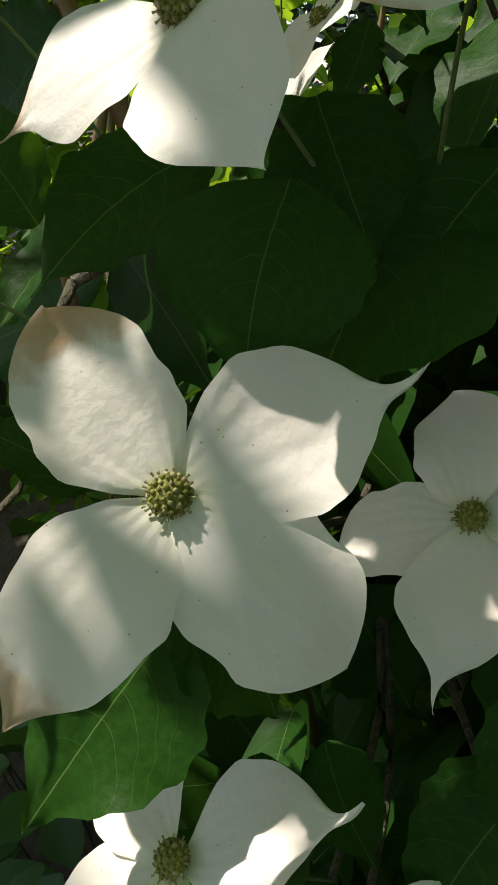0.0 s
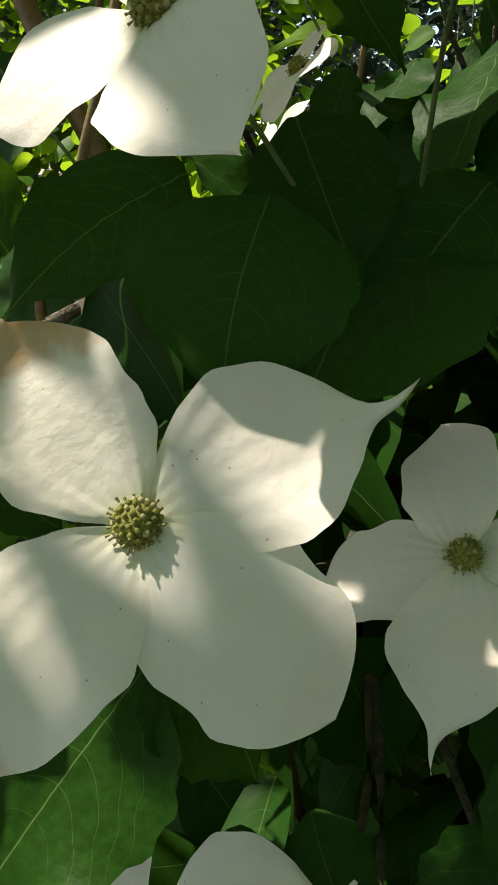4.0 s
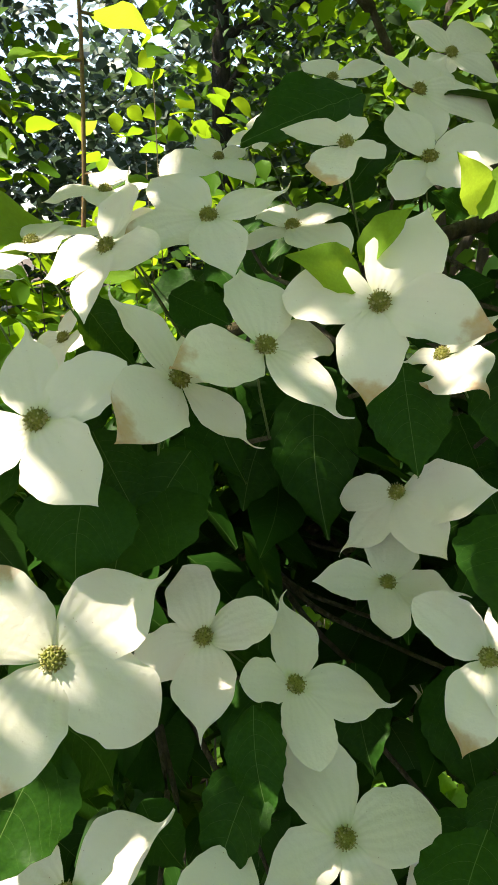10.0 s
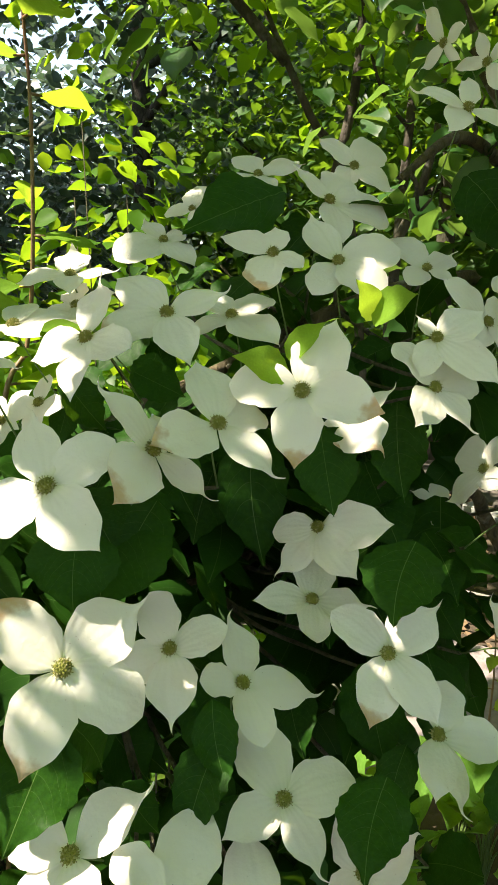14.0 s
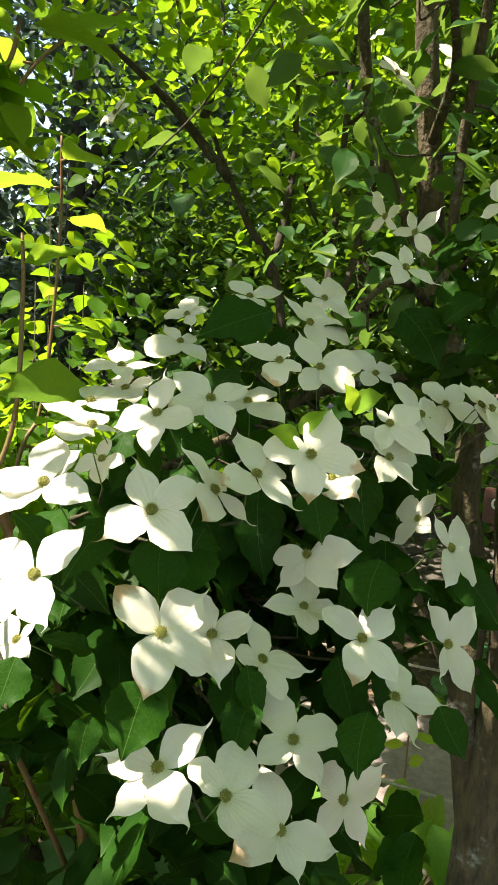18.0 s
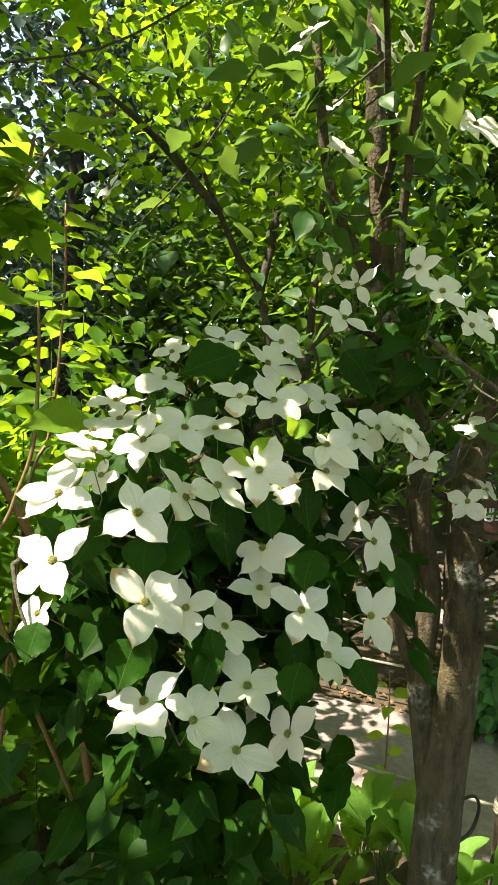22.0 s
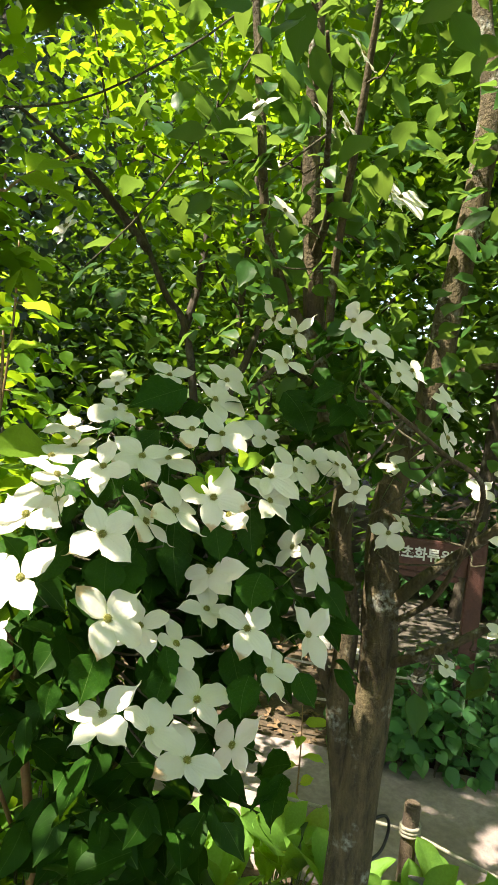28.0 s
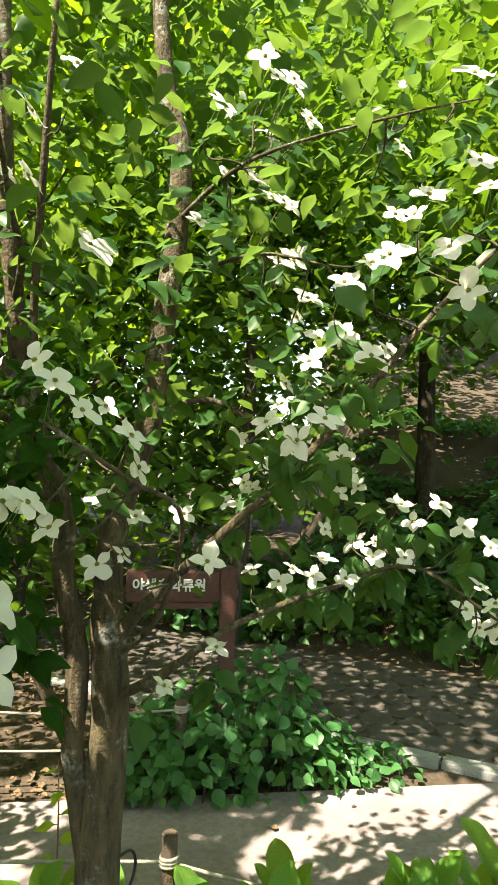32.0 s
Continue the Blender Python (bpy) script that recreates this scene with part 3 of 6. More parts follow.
def head_mesh(seed):
    """A knobbly ball of tiny florets."""
    rng = random.Random(seed)
    bm = bmesh.new()
    bmesh.ops.create_icosphere(bm, subdivisions=2, radius=0.0040)
    for v in bm.verts:
        v.co.z *= 0.85
    golden = math.pi * (3 - math.sqrt(5))
    for k in range(70):
        z = 1 - 1.55 * (k + 0.5) / 70
        r = math.sqrt(max(0, 1 - z * z))
        p = Vector((r * math.cos(k * golden), r * math.sin(k * golden), z * 0.85)) * 0.0042
        made = bmesh.ops.create_icosphere(bm, subdivisions=1, radius=rng.uniform(0.0004, 0.0008), matrix=Matrix.Translation(p))
        pale = 1 if rng.random() < 0.3 else 0
        for f in {f for v in made["verts"] for f in v.link_faces}:
            f.material_index = pale
        if rng.random() < 0.4:
            q = p * rng.uniform(1.12, 1.28)
            made = bmesh.ops.create_cone(bm, segments=4, radius1=0.00018, radius2=0.00032, depth=0.0010, matrix=Matrix.Translation(q) @ p.to_track_quat("Z", "Y").to_matrix().to_4x4())
            for f in {f for v in made["verts"] for f in v.link_faces}:
                f.material_index = 1
    me = bpy.data.meshes.new("flower_head")
    bm.to_mesh(me)
    bm.free()
    me.materials.append(MAT_HEAD)
    me.materials.append(MAT_STAMEN)
    me.polygons.foreach_set("use_smooth", [True] * len(me.polygons))
    return me


HEAD_MESHES = [head_mesh(s) for s in range(3)]
STEM_ENDS = []
BLOOMS = []


def blossom(x, y, z, nx, ny, nz, *bracts, kinds="", brown=""):
    """Four bracts round a head on a stalk; each bract: degrees round the face, length."""
    c, n = Vector((x, y, z)), Vector((nx, ny, nz)).normalized()
    e1 = Vector((0, 0, 1)).cross(n) if abs(n.z) < 0.9 else Vector((0, 1, 0)).cross(n)
    e1.normalize()
    e2 = n.cross(e1)
    face = Matrix((e1, e2, n)).transposed().to_4x4()
    size = sum(b[1] for b in bracts) / 4
    back = (n * 0.6 + Vector((0, 0, 0.4))).normalized()
    away = (Vector((0.55, 0.45, 1.25)) - c).normalized() * 0.012
    foot = c - n * 0.018 - back * 0.040 + away * 2 + Vector((rng_b.uniform(-0.008, 0.008), rng_b.uniform(-0.008, 0.008), 0))
    v, f = tube(smooth_path([c - n * 0.002, c - n * 0.018 + away * 0.4, foot], 4), [0.0009, 0.0006, 0.0007], 6)
    stalk = part("blossom", mesh_from("stalk", [q - c for q in v], f, MAT_STEM), tree, Matrix.Translation(c - ROOT), "white four-bract blossom on a green stalk")
    part("flower_head", rng_b.choice(HEAD_MESHES), stalk, face @ Matrix.Translation((0, 0, 0.0015)) @ Matrix.Rotation(rng_b.uniform(0, 6), 4, "Z") @ Matrix.Scale(0.75 + size * 6, 4))
    for i, (deg, length) in enumerate(bracts):
        kind = {"t": "tail", "p": "plain", "b": "blunt", "c": "curl", "n": "plain_slim", "m": "tail_slim"}[kinds[i]] if kinds else rng_b.choice(BRACT_KINDS)
        meshes = BRACTS[kind.replace("_slim", "") + "_brown" if str(i) in brown else kind]
        lift = (0.0006 if i % 2 else -0.0006)
        m = face @ Matrix.Rotation(radians(deg - 90), 4, "Z") @ Matrix.Translation((0, 0.0012, lift)) @ Matrix.Rotation(rng_b.uniform(-0.05, 0.06), 4, "X") @ Matrix.Rotation(rng_b.uniform(-0.06, 0.06), 4, "Y") @ Matrix.Scale(length, 4)
        part("bract", meshes[(i + len(BLOOMS)) % len(meshes)], stalk, m)
    STEM_ENDS.append(foot)
    BLOOMS.append((c, n))


blossom(-0.0031, 0.1079, 1.2529, 0.03, -0.75, 0.66, (235, 0.0536), (315, 0.0489), (25, 0.0597), (123, 0.0487), brown="03", kinds="pbtb")
blossom(0.0714, 0.1468, 1.2198, -0.45, -0.40, 0.80, (217, 0.0408), (293, 0.0529), (34, 0.0377), (129, 0.0416), kinds="btbb")
blossom(0.1078, 0.1199, 1.1995, 0.25, -0.49, 0.84, (146, 0.0298), (241, 0.0393), (319, 0.0599), (51, 0.0529), kinds="bbtt")
blossom(0.1138, 0.0782, 1.1438, -0.07, -0.47, 0.88, (195, 0.0431), (282, 0.0487), (0, 0.0483), (106, 0.0571), kinds="ptbp")
blossom(-0.0089, 0.0907, 1.1539, -0.47, -0.21, 0.86, (256, 0.0515), (326, 0.0597), (68, 0.0540), (192, 0.0540), kinds="tttt")
blossom(0.0263, 0.0519, 1.1414, 0.02, -0.49, 0.87, (253, 0.0373), (304, 0.0448), (40, 0.0564), (115, 0.0351), kinds="tbpb")
blossom(0.0808, 0.0491, 1.0926, 0.03, -0.52, 0.85, (181, 0.0522), (259, 0.0438), (318, 0.0507), (74, 0.0536), brown="0", kinds="ptpp")
blossom(0.1626, 0.0579, 1.0821, -0.87, 0.10, 0.49, (259, 0.0436), (342, 0.0471), (64, 0.0558), (168, 0.0400), kinds="pttb")
blossom(0.1909, 0.0813, 1.2169, -0.22, -0.60, 0.77, (243, 0.0474), (294, 0.0491), (35, 0.0559), (135, 0.0422), brown="0", kinds="pptb")
blossom(0.2138, 0.0559, 1.1659, -0.04, -0.47, 0.88, (235, 0.0409), (258, 0.0516), (336, 0.0557), (48, 0.0409), kinds="pmtb")
blossom(0.2821, 0.0550, 1.2024, 0.00, -0.92, 0.38, (235, 0.0394), (292, 0.0546), (29, 0.0561), (109, 0.0495), kinds="mppt")
blossom(0.1806, 0.1504, 1.2240, -0.12, -0.49, 0.86, (173, 0.0417), (257, 0.0339), (342, 0.0470), (73, 0.0398), kinds="pbtb")
blossom(0.1974, 0.1690, 1.2691, -0.67, -0.35, 0.65, (249, 0.0501), (324, 0.0500), (15, 0.0554), (199, 0.0352), kinds="tppb")
blossom(0.0029, 0.1403, 1.3398, -0.47, -0.61, 0.64, (217, 0.0500), (318, 0.0474), (44, 0.0417), (117, 0.0514), brown="0", kinds="tpbt")
blossom(0.0618, 0.1432, 1.3510, 0.41, -0.60, 0.69, (199, 0.0547), (289, 0.0475), (25, 0.0343), (98, 0.0514), brown="0", kinds="ptbt")
blossom(0.0990, 0.1349, 1.3638, 0.08, -0.61, 0.79, (191, 0.0501), (293, 0.0504), (7, 0.0380), (80, 0.0484), brown="0", kinds="ptbp")
blossom(0.1458, 0.1187, 1.3818, -0.45, -0.68, 0.57, (266, 0.0475), (343, 0.0484), (67, 0.0502), (174, 0.0423), brown="01", kinds="pppb")
blossom(0.2165, 0.1617, 1.3482, -0.65, -0.06, 0.76, (203, 0.0262), (301, 0.0274), (337, 0.0539), (68, 0.0405), brown="12")
blossom(0.1056, 0.2227, 1.4209, -0.32, -0.56, 0.76, (217, 0.0531), (292, 0.0485), (31, 0.0494), (139, 0.0500), brown="0", kinds="pptp")
blossom(0.1651, 0.2426, 1.4165, -0.30, -0.35, 0.89, (227, 0.0330), (316, 0.0577), (53, 0.0403), (142, 0.0307), kinds="bpbb")
blossom(0.1902, 0.2267, 1.4605, -0.31, -0.50, 0.81, (259, 0.0458), (324, 0.0256), (88, 0.0311), (149, 0.0456), brown="0", kinds="bbpp")
blossom(0.2514, 0.2312, 1.4560, -0.34, -0.66, 0.67, (235, 0.0377), (312, 0.0465), (16, 0.0520), (115, 0.0578), kinds="bbbt")
blossom(0.0523, 0.2285, 1.4062, -0.69, -0.38, 0.62, (209, 0.0439), (283, 0.0454), (352, 0.0398), (100, 0.0500), kinds="ppbt")
blossom(0.3710, 0.2600, 1.4511, -0.17, -0.54, 0.82, (222, 0.0342), (310, 0.0286), (31, 0.0467), (122, 0.0483))
blossom(0.2816, 0.1519, 1.4035, -0.35, -0.67, 0.66, (244, 0.0368), (316, 0.0539), (31, 0.0434), (125, 0.0226))
blossom(0.2711, 0.1395, 1.3703, 0.07, -0.72, 0.69, (215, 0.0460), (286, 0.0437), (7, 0.0468), (113, 0.0418))
blossom(0.3453, 0.1641, 1.4114, 0.08, -0.79, 0.61, (207, 0.0410), (285, 0.0441), (25, 0.0439), (124, 0.0465))
blossom(0.4059, 0.1785, 1.4216, -0.28, -0.77, 0.57, (245, 0.0480), (330, 0.0499), (40, 0.0410), (129, 0.0355))
blossom(0.3949, 0.1236, 1.4266, 0.06, -0.67, 0.74, (237, 0.0494), (319, 0.0447), (18, 0.0440), (111, 0.0342))
blossom(0.3008, 0.0761, 1.2893, 0.16, -0.86, 0.49, (224, 0.0470), (303, 0.0477), (22, 0.0507), (113, 0.0407))
blossom(0.3601, 0.1633, 1.2912, -0.82, 0.23, 0.53, (250, 0.0433), (345, 0.0335), (86, 0.0346), (165, 0.0452))
blossom(0.3750, 0.2260, 1.2400, 0.06, -0.40, 0.91, (223, 0.0397), (313, 0.0256), (48, 0.0291), (143, 0.0295))
blossom(-0.0820, 0.1584, 1.2946, -0.62, -0.41, 0.67, (241, 0.0435), (308, 0.0536), (61, 0.0496), (164, 0.0599), kinds="btpt")
blossom(-0.0639, 0.1945, 1.3556, -0.46, -0.45, 0.77, (234, 0.0492), (342, 0.0468), (103, 0.0531), (192, 0.0454), kinds="tppp")
blossom(0.0361, 0.3099, 1.3503, -0.68, -0.27, 0.68, (213, 0.0343), (299, 0.0301), (359, 0.0293), (113, 0.0285))
blossom(-0.0109, 0.2303, 1.3955, 0.05, -0.31, 0.95, (213, 0.0518), (320, 0.0252), (65, 0.0401), (135, 0.0494))
blossom(0.0218, 0.3101, 1.4093, -0.20, -0.23, 0.95, (163, 0.0325), (277, 0.0497), (358, 0.0417), (62, 0.0436))
blossom(0.0800, 0.3539, 1.4194, -0.41, -0.26, 0.87, (220, 0.0349), (314, 0.0473), (46, 0.0406), (131, 0.0360))
blossom(0.0793, 0.3649, 1.4437, -0.20, -0.28, 0.94, (165, 0.0441), (250, 0.0381), (332, 0.0421), (67, 0.0476))
blossom(0.1836, 0.4187, 1.4752, -0.12, -0.59, 0.80, (210, 0.0561), (295, 0.0510), (25, 0.0315), (116, 0.0337))
blossom(0.2838, 0.2914, 1.5068, 0.05, -0.73, 0.68, (258, 0.0507), (341, 0.0624), (41, 0.0525), (121, 0.0440))
blossom(0.3318, 0.3216, 1.5405, -0.10, -0.77, 0.63, (225, 0.0357), (311, 0.0448), (41, 0.0512), (132, 0.0400))
blossom(0.2888, 0.4214, 1.5415, -0.26, -0.48, 0.84, (214, 0.0378), (294, 0.0377), (20, 0.0515), (117, 0.0494))
blossom(0.2882, 0.5808, 1.5194, -0.55, -0.40, 0.73, (192, 0.0370), (305, 0.0389), (33, 0.0355), (102, 0.0432))
blossom(0.3828, 0.2387, 1.5795, -0.11, -0.70, 0.70, (224, 0.0443), (319, 0.0488), (64, 0.0529), (165, 0.0552), kinds="ptnm")
blossom(0.4729, 0.3052, 1.6415, -0.91, -0.28, 0.31, (176, 0.0353), (310, 0.0511), (43, 0.0495), (116, 0.0344), kinds="nmmn")
blossom(0.4438, 0.3338, 1.6614, -0.98, 0.17, -0.11, (204, 0.0437), (318, 0.0302), (12, 0.0385), (123, 0.0517), kinds="mnmm")
blossom(-0.0667, 0.2439, 1.2056, -0.72, -0.06, 0.69, (274, 0.0402), (353, 0.0336), (79, 0.0223), (182, 0.0364))
blossom(-0.1543, 0.1393, 1.2464, -0.67, -0.18, 0.73, (267, 0.0318), (351, 0.0328), (101, 0.0305), (188, 0.0390))
blossom(0.0231, 0.4057, 1.3182, -0.80, -0.34, 0.50, (238, 0.0327), (330, 0.0418), (56, 0.0390), (143, 0.0386))
blossom(0.7063, 0.2755, 1.9437, -0.12, -0.74, 0.66, (218, 0.0624), (288, 0.0658), (0, 0.0724), (108, 0.0472))
blossom(0.7834, 0.3546, 1.9872, -0.04, -0.93, 0.36, (214, 0.0383), (302, 0.0461), (47, 0.0444), (136, 0.0330))
blossom(0.8623, 0.5799, 2.0592, -0.38, -0.77, 0.51, (231, 0.0431), (302, 0.0449), (34, 0.0509), (140, 0.0510))
blossom(0.5137, 0.4043, 1.8826, -0.03, -0.77, 0.64, (302, 0.0420), (28, 0.0386), (91, 0.0455), (184, 0.0401))
blossom(0.5231, 0.3273, 2.0339, 0.21, -0.87, 0.45, (219, 0.0399), (304, 0.0354), (33, 0.0410), (124, 0.0419))
blossom(0.5578, 0.3084, 2.0373, 0.20, -0.86, 0.46, (218, 0.0392), (316, 0.0456), (62, 0.0488), (143, 0.0309))
blossom(0.3613, 0.3405, 1.9991, -0.78, -0.01, 0.62, (211, 0.0388), (295, 0.0456), (22, 0.0442), (117, 0.0404))
blossom(0.4761, 0.2209, 2.1027, 0.26, -0.79, 0.55, (228, 0.0400), (324, 0.0392), (61, 0.0443), (146, 0.0375))
blossom(0.7308, 0.6767, 2.0935, -0.47, -0.47, 0.75, (253, 0.0360), (331, 0.0302), (62, 0.0378), (155, 0.0364))
blossom(-0.1504, 0.3249, 1.8819, -0.70, -0.40, 0.59, (244, 0.0205), (334, 0.0359), (49, 0.0377), (128, 0.0374))
blossom(0.1756, 0.6167, 1.7922, -0.83, -0.03, 0.56, (202, 0.0361), (304, 0.0358), (17, 0.0304), (104, 0.0403))
blossom(0.5423, 0.1789, 2.2139, -0.42, -0.58, 0.70, (275, 0.0352), (14, 0.0320), (100, 0.0373), (189, 0.0314))
blossom(0.8636, 0.0518, 2.2688, -0.23, -0.82, 0.52, (276, 0.0413), (10, 0.0452), (103, 0.0454), (191, 0.0382))
blossom(1.1244, 0.1951, 2.2574, -0.40, -0.66, 0.64, (245, 0.0386), (338, 0.0347), (68, 0.0394), (157, 0.0331))
blossom(1.0153, 0.0434, 2.1704, -0.24, -0.72, 0.65, (317, 0.0386), (49, 0.0440), (126, 0.0423), (216, 0.0409))
blossom(0.9818, -0.0425, 2.0877, -0.24, -0.66, 0.72, (311, 0.0394), (53, 0.0496), (131, 0.0423), (208, 0.0421))
blossom(0.9498, 0.1612, 2.0621, -0.39, -0.64, 0.66, (2, 0.0348), (98, 0.0381), (179, 0.0407), (266, 0.0370))
blossom(1.0059, -0.0615, 1.9569, -0.40, -0.77, 0.51, (224, 0.0357), (324, 0.0385), (62, 0.0543), (144, 0.0422))
blossom(1.1797, 0.0481, 2.0208, -0.24, -0.61, 0.75, (267, 0.0368), (12, 0.0336), (87, 0.0331), (173, 0.0395))
blossom(0.9239, -0.0903, 2.3123, -0.26, -0.79, 0.55, (283, 0.0363), (30, 0.0423), (114, 0.0458), (191, 0.0420))
blossom(1.0246, -0.0868, 2.2909, -0.30, -0.77, 0.56, (220, 0.0375), (308, 0.0387), (34, 0.0422), (121, 0.0354))
blossom(0.8746, 0.0672, 2.2824, -0.20, -0.79, 0.58, (230, 0.0411), (318, 0.0414), (43, 0.0416), (132, 0.0360))
blossom(1.0250, 0.0624, 2.1828, -0.30, -0.76, 0.57, (229, 0.0374), (321, 0.0367), (48, 0.0411), (134, 0.0336))
blossom(1.0188, 0.0056, 2.1191, -0.20, -0.67, 0.71, (307, 0.0377), (39, 0.0435), (121, 0.0378), (212, 0.0380))
blossom(1.1151, -0.0038, 2.1330, -0.37, -0.84, 0.40, (211, 0.0357), (302, 0.0349), (34, 0.0400), (117, 0.0336))
blossom(1.1522, 0.0297, 2.1008, -0.21, -0.74, 0.64, (206, 0.0367), (294, 0.0321), (30, 0.0375), (116, 0.0333))
blossom(1.0036, -0.0272, 1.9567, -0.34, -0.51, 0.79, (233, 0.0393), (325, 0.0429), (58, 0.0444), (145, 0.0353))
blossom(1.1196, -0.0276, 2.0113, -0.78, 0.44, 0.44, (216, 0.0332), (304, 0.0406), (36, 0.0328), (130, 0.0362))
blossom(1.0098, -0.0965, 1.8694, -0.39, -0.50, 0.77, (218, 0.0418), (313, 0.0423), (38, 0.0428), (121, 0.0427))
blossom(1.1728, -0.0019, 1.8678, -0.21, -0.81, 0.54, (213, 0.0364), (298, 0.0328), (30, 0.0382), (122, 0.0324))
blossom(0.8987, -0.2196, 1.8638, -0.66, -0.29, 0.69, (242, 0.0375), (325, 0.0513), (51, 0.0530), (145, 0.0383))
blossom(0.8765, -0.3167, 1.9030, -0.76, -0.35, 0.56, (283, 0.0482), (16, 0.0593), (95, 0.0399), (176, 0.0317))
blossom(0.9266, -0.2691, 1.9065, -0.58, -0.36, 0.73, (84, 0.0427), (183, 0.0381), (257, 0.0414), (354, 0.0420))
blossom(0.8169, -0.4020, 1.9820, -0.64, -0.25, 0.73, (305, 0.0485), (27, 0.0527), (98, 0.0488), (193, 0.0368))
blossom(0.8448, -0.4843, 2.0403, -0.66, -0.48, 0.58, (221, 0.0363), (298, 0.0364), (24, 0.0441), (120, 0.0375))
blossom(0.7603, -0.4496, 1.8633, -0.74, 0.10, 0.67, (220, 0.0402), (293, 0.0504), (32, 0.0406), (139, 0.0421))
blossom(0.8088, -0.4736, 1.7997, -0.96, 0.13, 0.25, (191, 0.0392), (278, 0.0389), (351, 0.0409), (90, 0.0482))
blossom(1.2653, -0.2494, 2.4614, -0.64, -0.35, 0.68, (237, 0.0359), (322, 0.0324), (47, 0.0414), (135, 0.0385))
blossom(0.9685, -0.4550, 2.2747, -0.58, -0.43, 0.69, (269, 0.0470), (359, 0.0467), (98, 0.0494), (187, 0.0513))
blossom(1.1587, -0.1733, 2.3453, -0.70, 0.19, 0.69, (188, 0.0374), (280, 0.0424), (11, 0.0442), (100, 0.0427))
blossom(1.2315, -0.2521, 2.2789, -0.30, -0.81, 0.50, (298, 0.0357), (32, 0.0383), (114, 0.0355), (206, 0.0383))
blossom(1.0947, -0.0547, 2.3325, -0.42, -0.84, 0.35, (261, 0.0390), (350, 0.0330), (75, 0.0341), (175, 0.0314))
blossom(0.9427, -0.0779, 2.3413, -0.37, -0.78, 0.51, (246, 0.0425), (342, 0.0390), (68, 0.0388), (153, 0.0356))
blossom(1.0200, -0.4837, 2.0640, -0.65, 0.04, 0.76, (38, 0.0425), (133, 0.0425), (214, 0.0362), (311, 0.0438))
blossom(0.7594, -0.1828, 1.5375, -0.95, 0.23, 0.21, (222, 0.0455), (305, 0.0484), (50, 0.0429), (141, 0.0493))
blossom(0.7967, -0.2210, 1.5795, -0.33, -0.60, 0.73, (193, 0.0462), (270, 0.0425), (351, 0.0451), (95, 0.0443))
blossom(0.8022, -0.0987, 1.5742, -0.67, 0.23, 0.70, (183, 0.0407), (269, 0.0407), (357, 0.0416), (93, 0.0428))
blossom(1.0263, -0.0330, 1.6330, -0.68, 0.15, 0.72, (216, 0.0336), (310, 0.0384), (48, 0.0380), (134, 0.0404))
blossom(0.9117, -0.1427, 1.7088, -0.79, -0.12, 0.60, (246, 0.0354), (322, 0.0443), (55, 0.0477), (154, 0.0394))
blossom(0.8603, -0.2887, 1.7050, -0.58, -0.61, 0.54, (201, 0.0418), (300, 0.0495), (40, 0.0479), (118, 0.0372))
blossom(1.0254, -0.2791, 1.7416, -0.36, -0.73, 0.58, (221, 0.0383), (315, 0.0376), (43, 0.0412), (127, 0.0351))
blossom(1.1283, 0.0845, 1.7309, -0.26, -0.44, 0.86, (221, 0.0397), (313, 0.0367), (47, 0.0405), (132, 0.0358))
blossom(1.0367, -0.1757, 1.7897, -0.72, -0.59, 0.37, (57, 0.0393), (148, 0.0418), (241, 0.0437), (332, 0.0388))
blossom(1.1028, -0.0055, 1.6890, -0.13, -0.84, 0.53, (208, 0.0377), (291, 0.0338), (21, 0.0386), (114, 0.0352))
blossom(0.7480, -0.0051, 1.3006, -0.57, -0.51, 0.64, (274, 0.0350), (345, 0.0386), (67, 0.0511), (170, 0.0373))
blossom(0.7637, 0.1792, 1.3760, -0.16, -0.46, 0.87, (219, 0.0383), (308, 0.0390), (39, 0.0367), (129, 0.0370))
blossom(0.7819, 0.0733, 1.3869, -0.54, -0.51, 0.67, (234, 0.0301), (311, 0.0357), (48, 0.0340), (151, 0.0327))
blossom(0.6488, 0.1819, 1.2905, -0.73, -0.33, 0.60, (246, 0.0452), (314, 0.0498), (52, 0.0396), (165, 0.0449))
blossom(0.8739, 0.2947, 1.2741, 0.02, -0.75, 0.66, (212, 0.0378), (296, 0.0323), (21, 0.0370), (117, 0.0301))
blossom(0.6296, 0.1585, 1.5938, -0.22, -0.79, 0.57, (226, 0.0340), (313, 0.0368), (45, 0.0368), (134, 0.0338))
blossom(0.4425, 0.1558, 1.6532, -0.93, -0.12, 0.36, (216, 0.0278), (310, 0.0405), (19, 0.0374), (108, 0.0370))
blossom(0.4462, 0.1150, 1.6178, -0.30, -0.66, 0.69, (229, 0.0344), (309, 0.0391), (46, 0.0447), (144, 0.0358))
blossom(0.4860, 0.0912, 1.5732, -0.09, -0.78, 0.62, (212, 0.0361), (315, 0.0406), (43, 0.0445), (117, 0.0358))
blossom(0.5306, 0.0230, 1.5336, -0.09, -0.70, 0.71, (260, 0.0407), (348, 0.0414), (73, 0.0443), (167, 0.0406))
blossom(0.6075, 0.0621, 1.4803, 0.15, -0.94, 0.31, (196, 0.0370), (270, 0.0435), (0, 0.0403), (98, 0.0342))
blossom(0.3854, 0.1043, 1.4245, 0.12, -0.74, 0.66, (232, 0.0376), (326, 0.0412), (46, 0.0413), (132, 0.0338))
blossom(0.4624, 0.1311, 1.3784, -0.68, -0.13, 0.73, (243, 0.0360), (321, 0.0334), (34, 0.0333), (136, 0.0381))
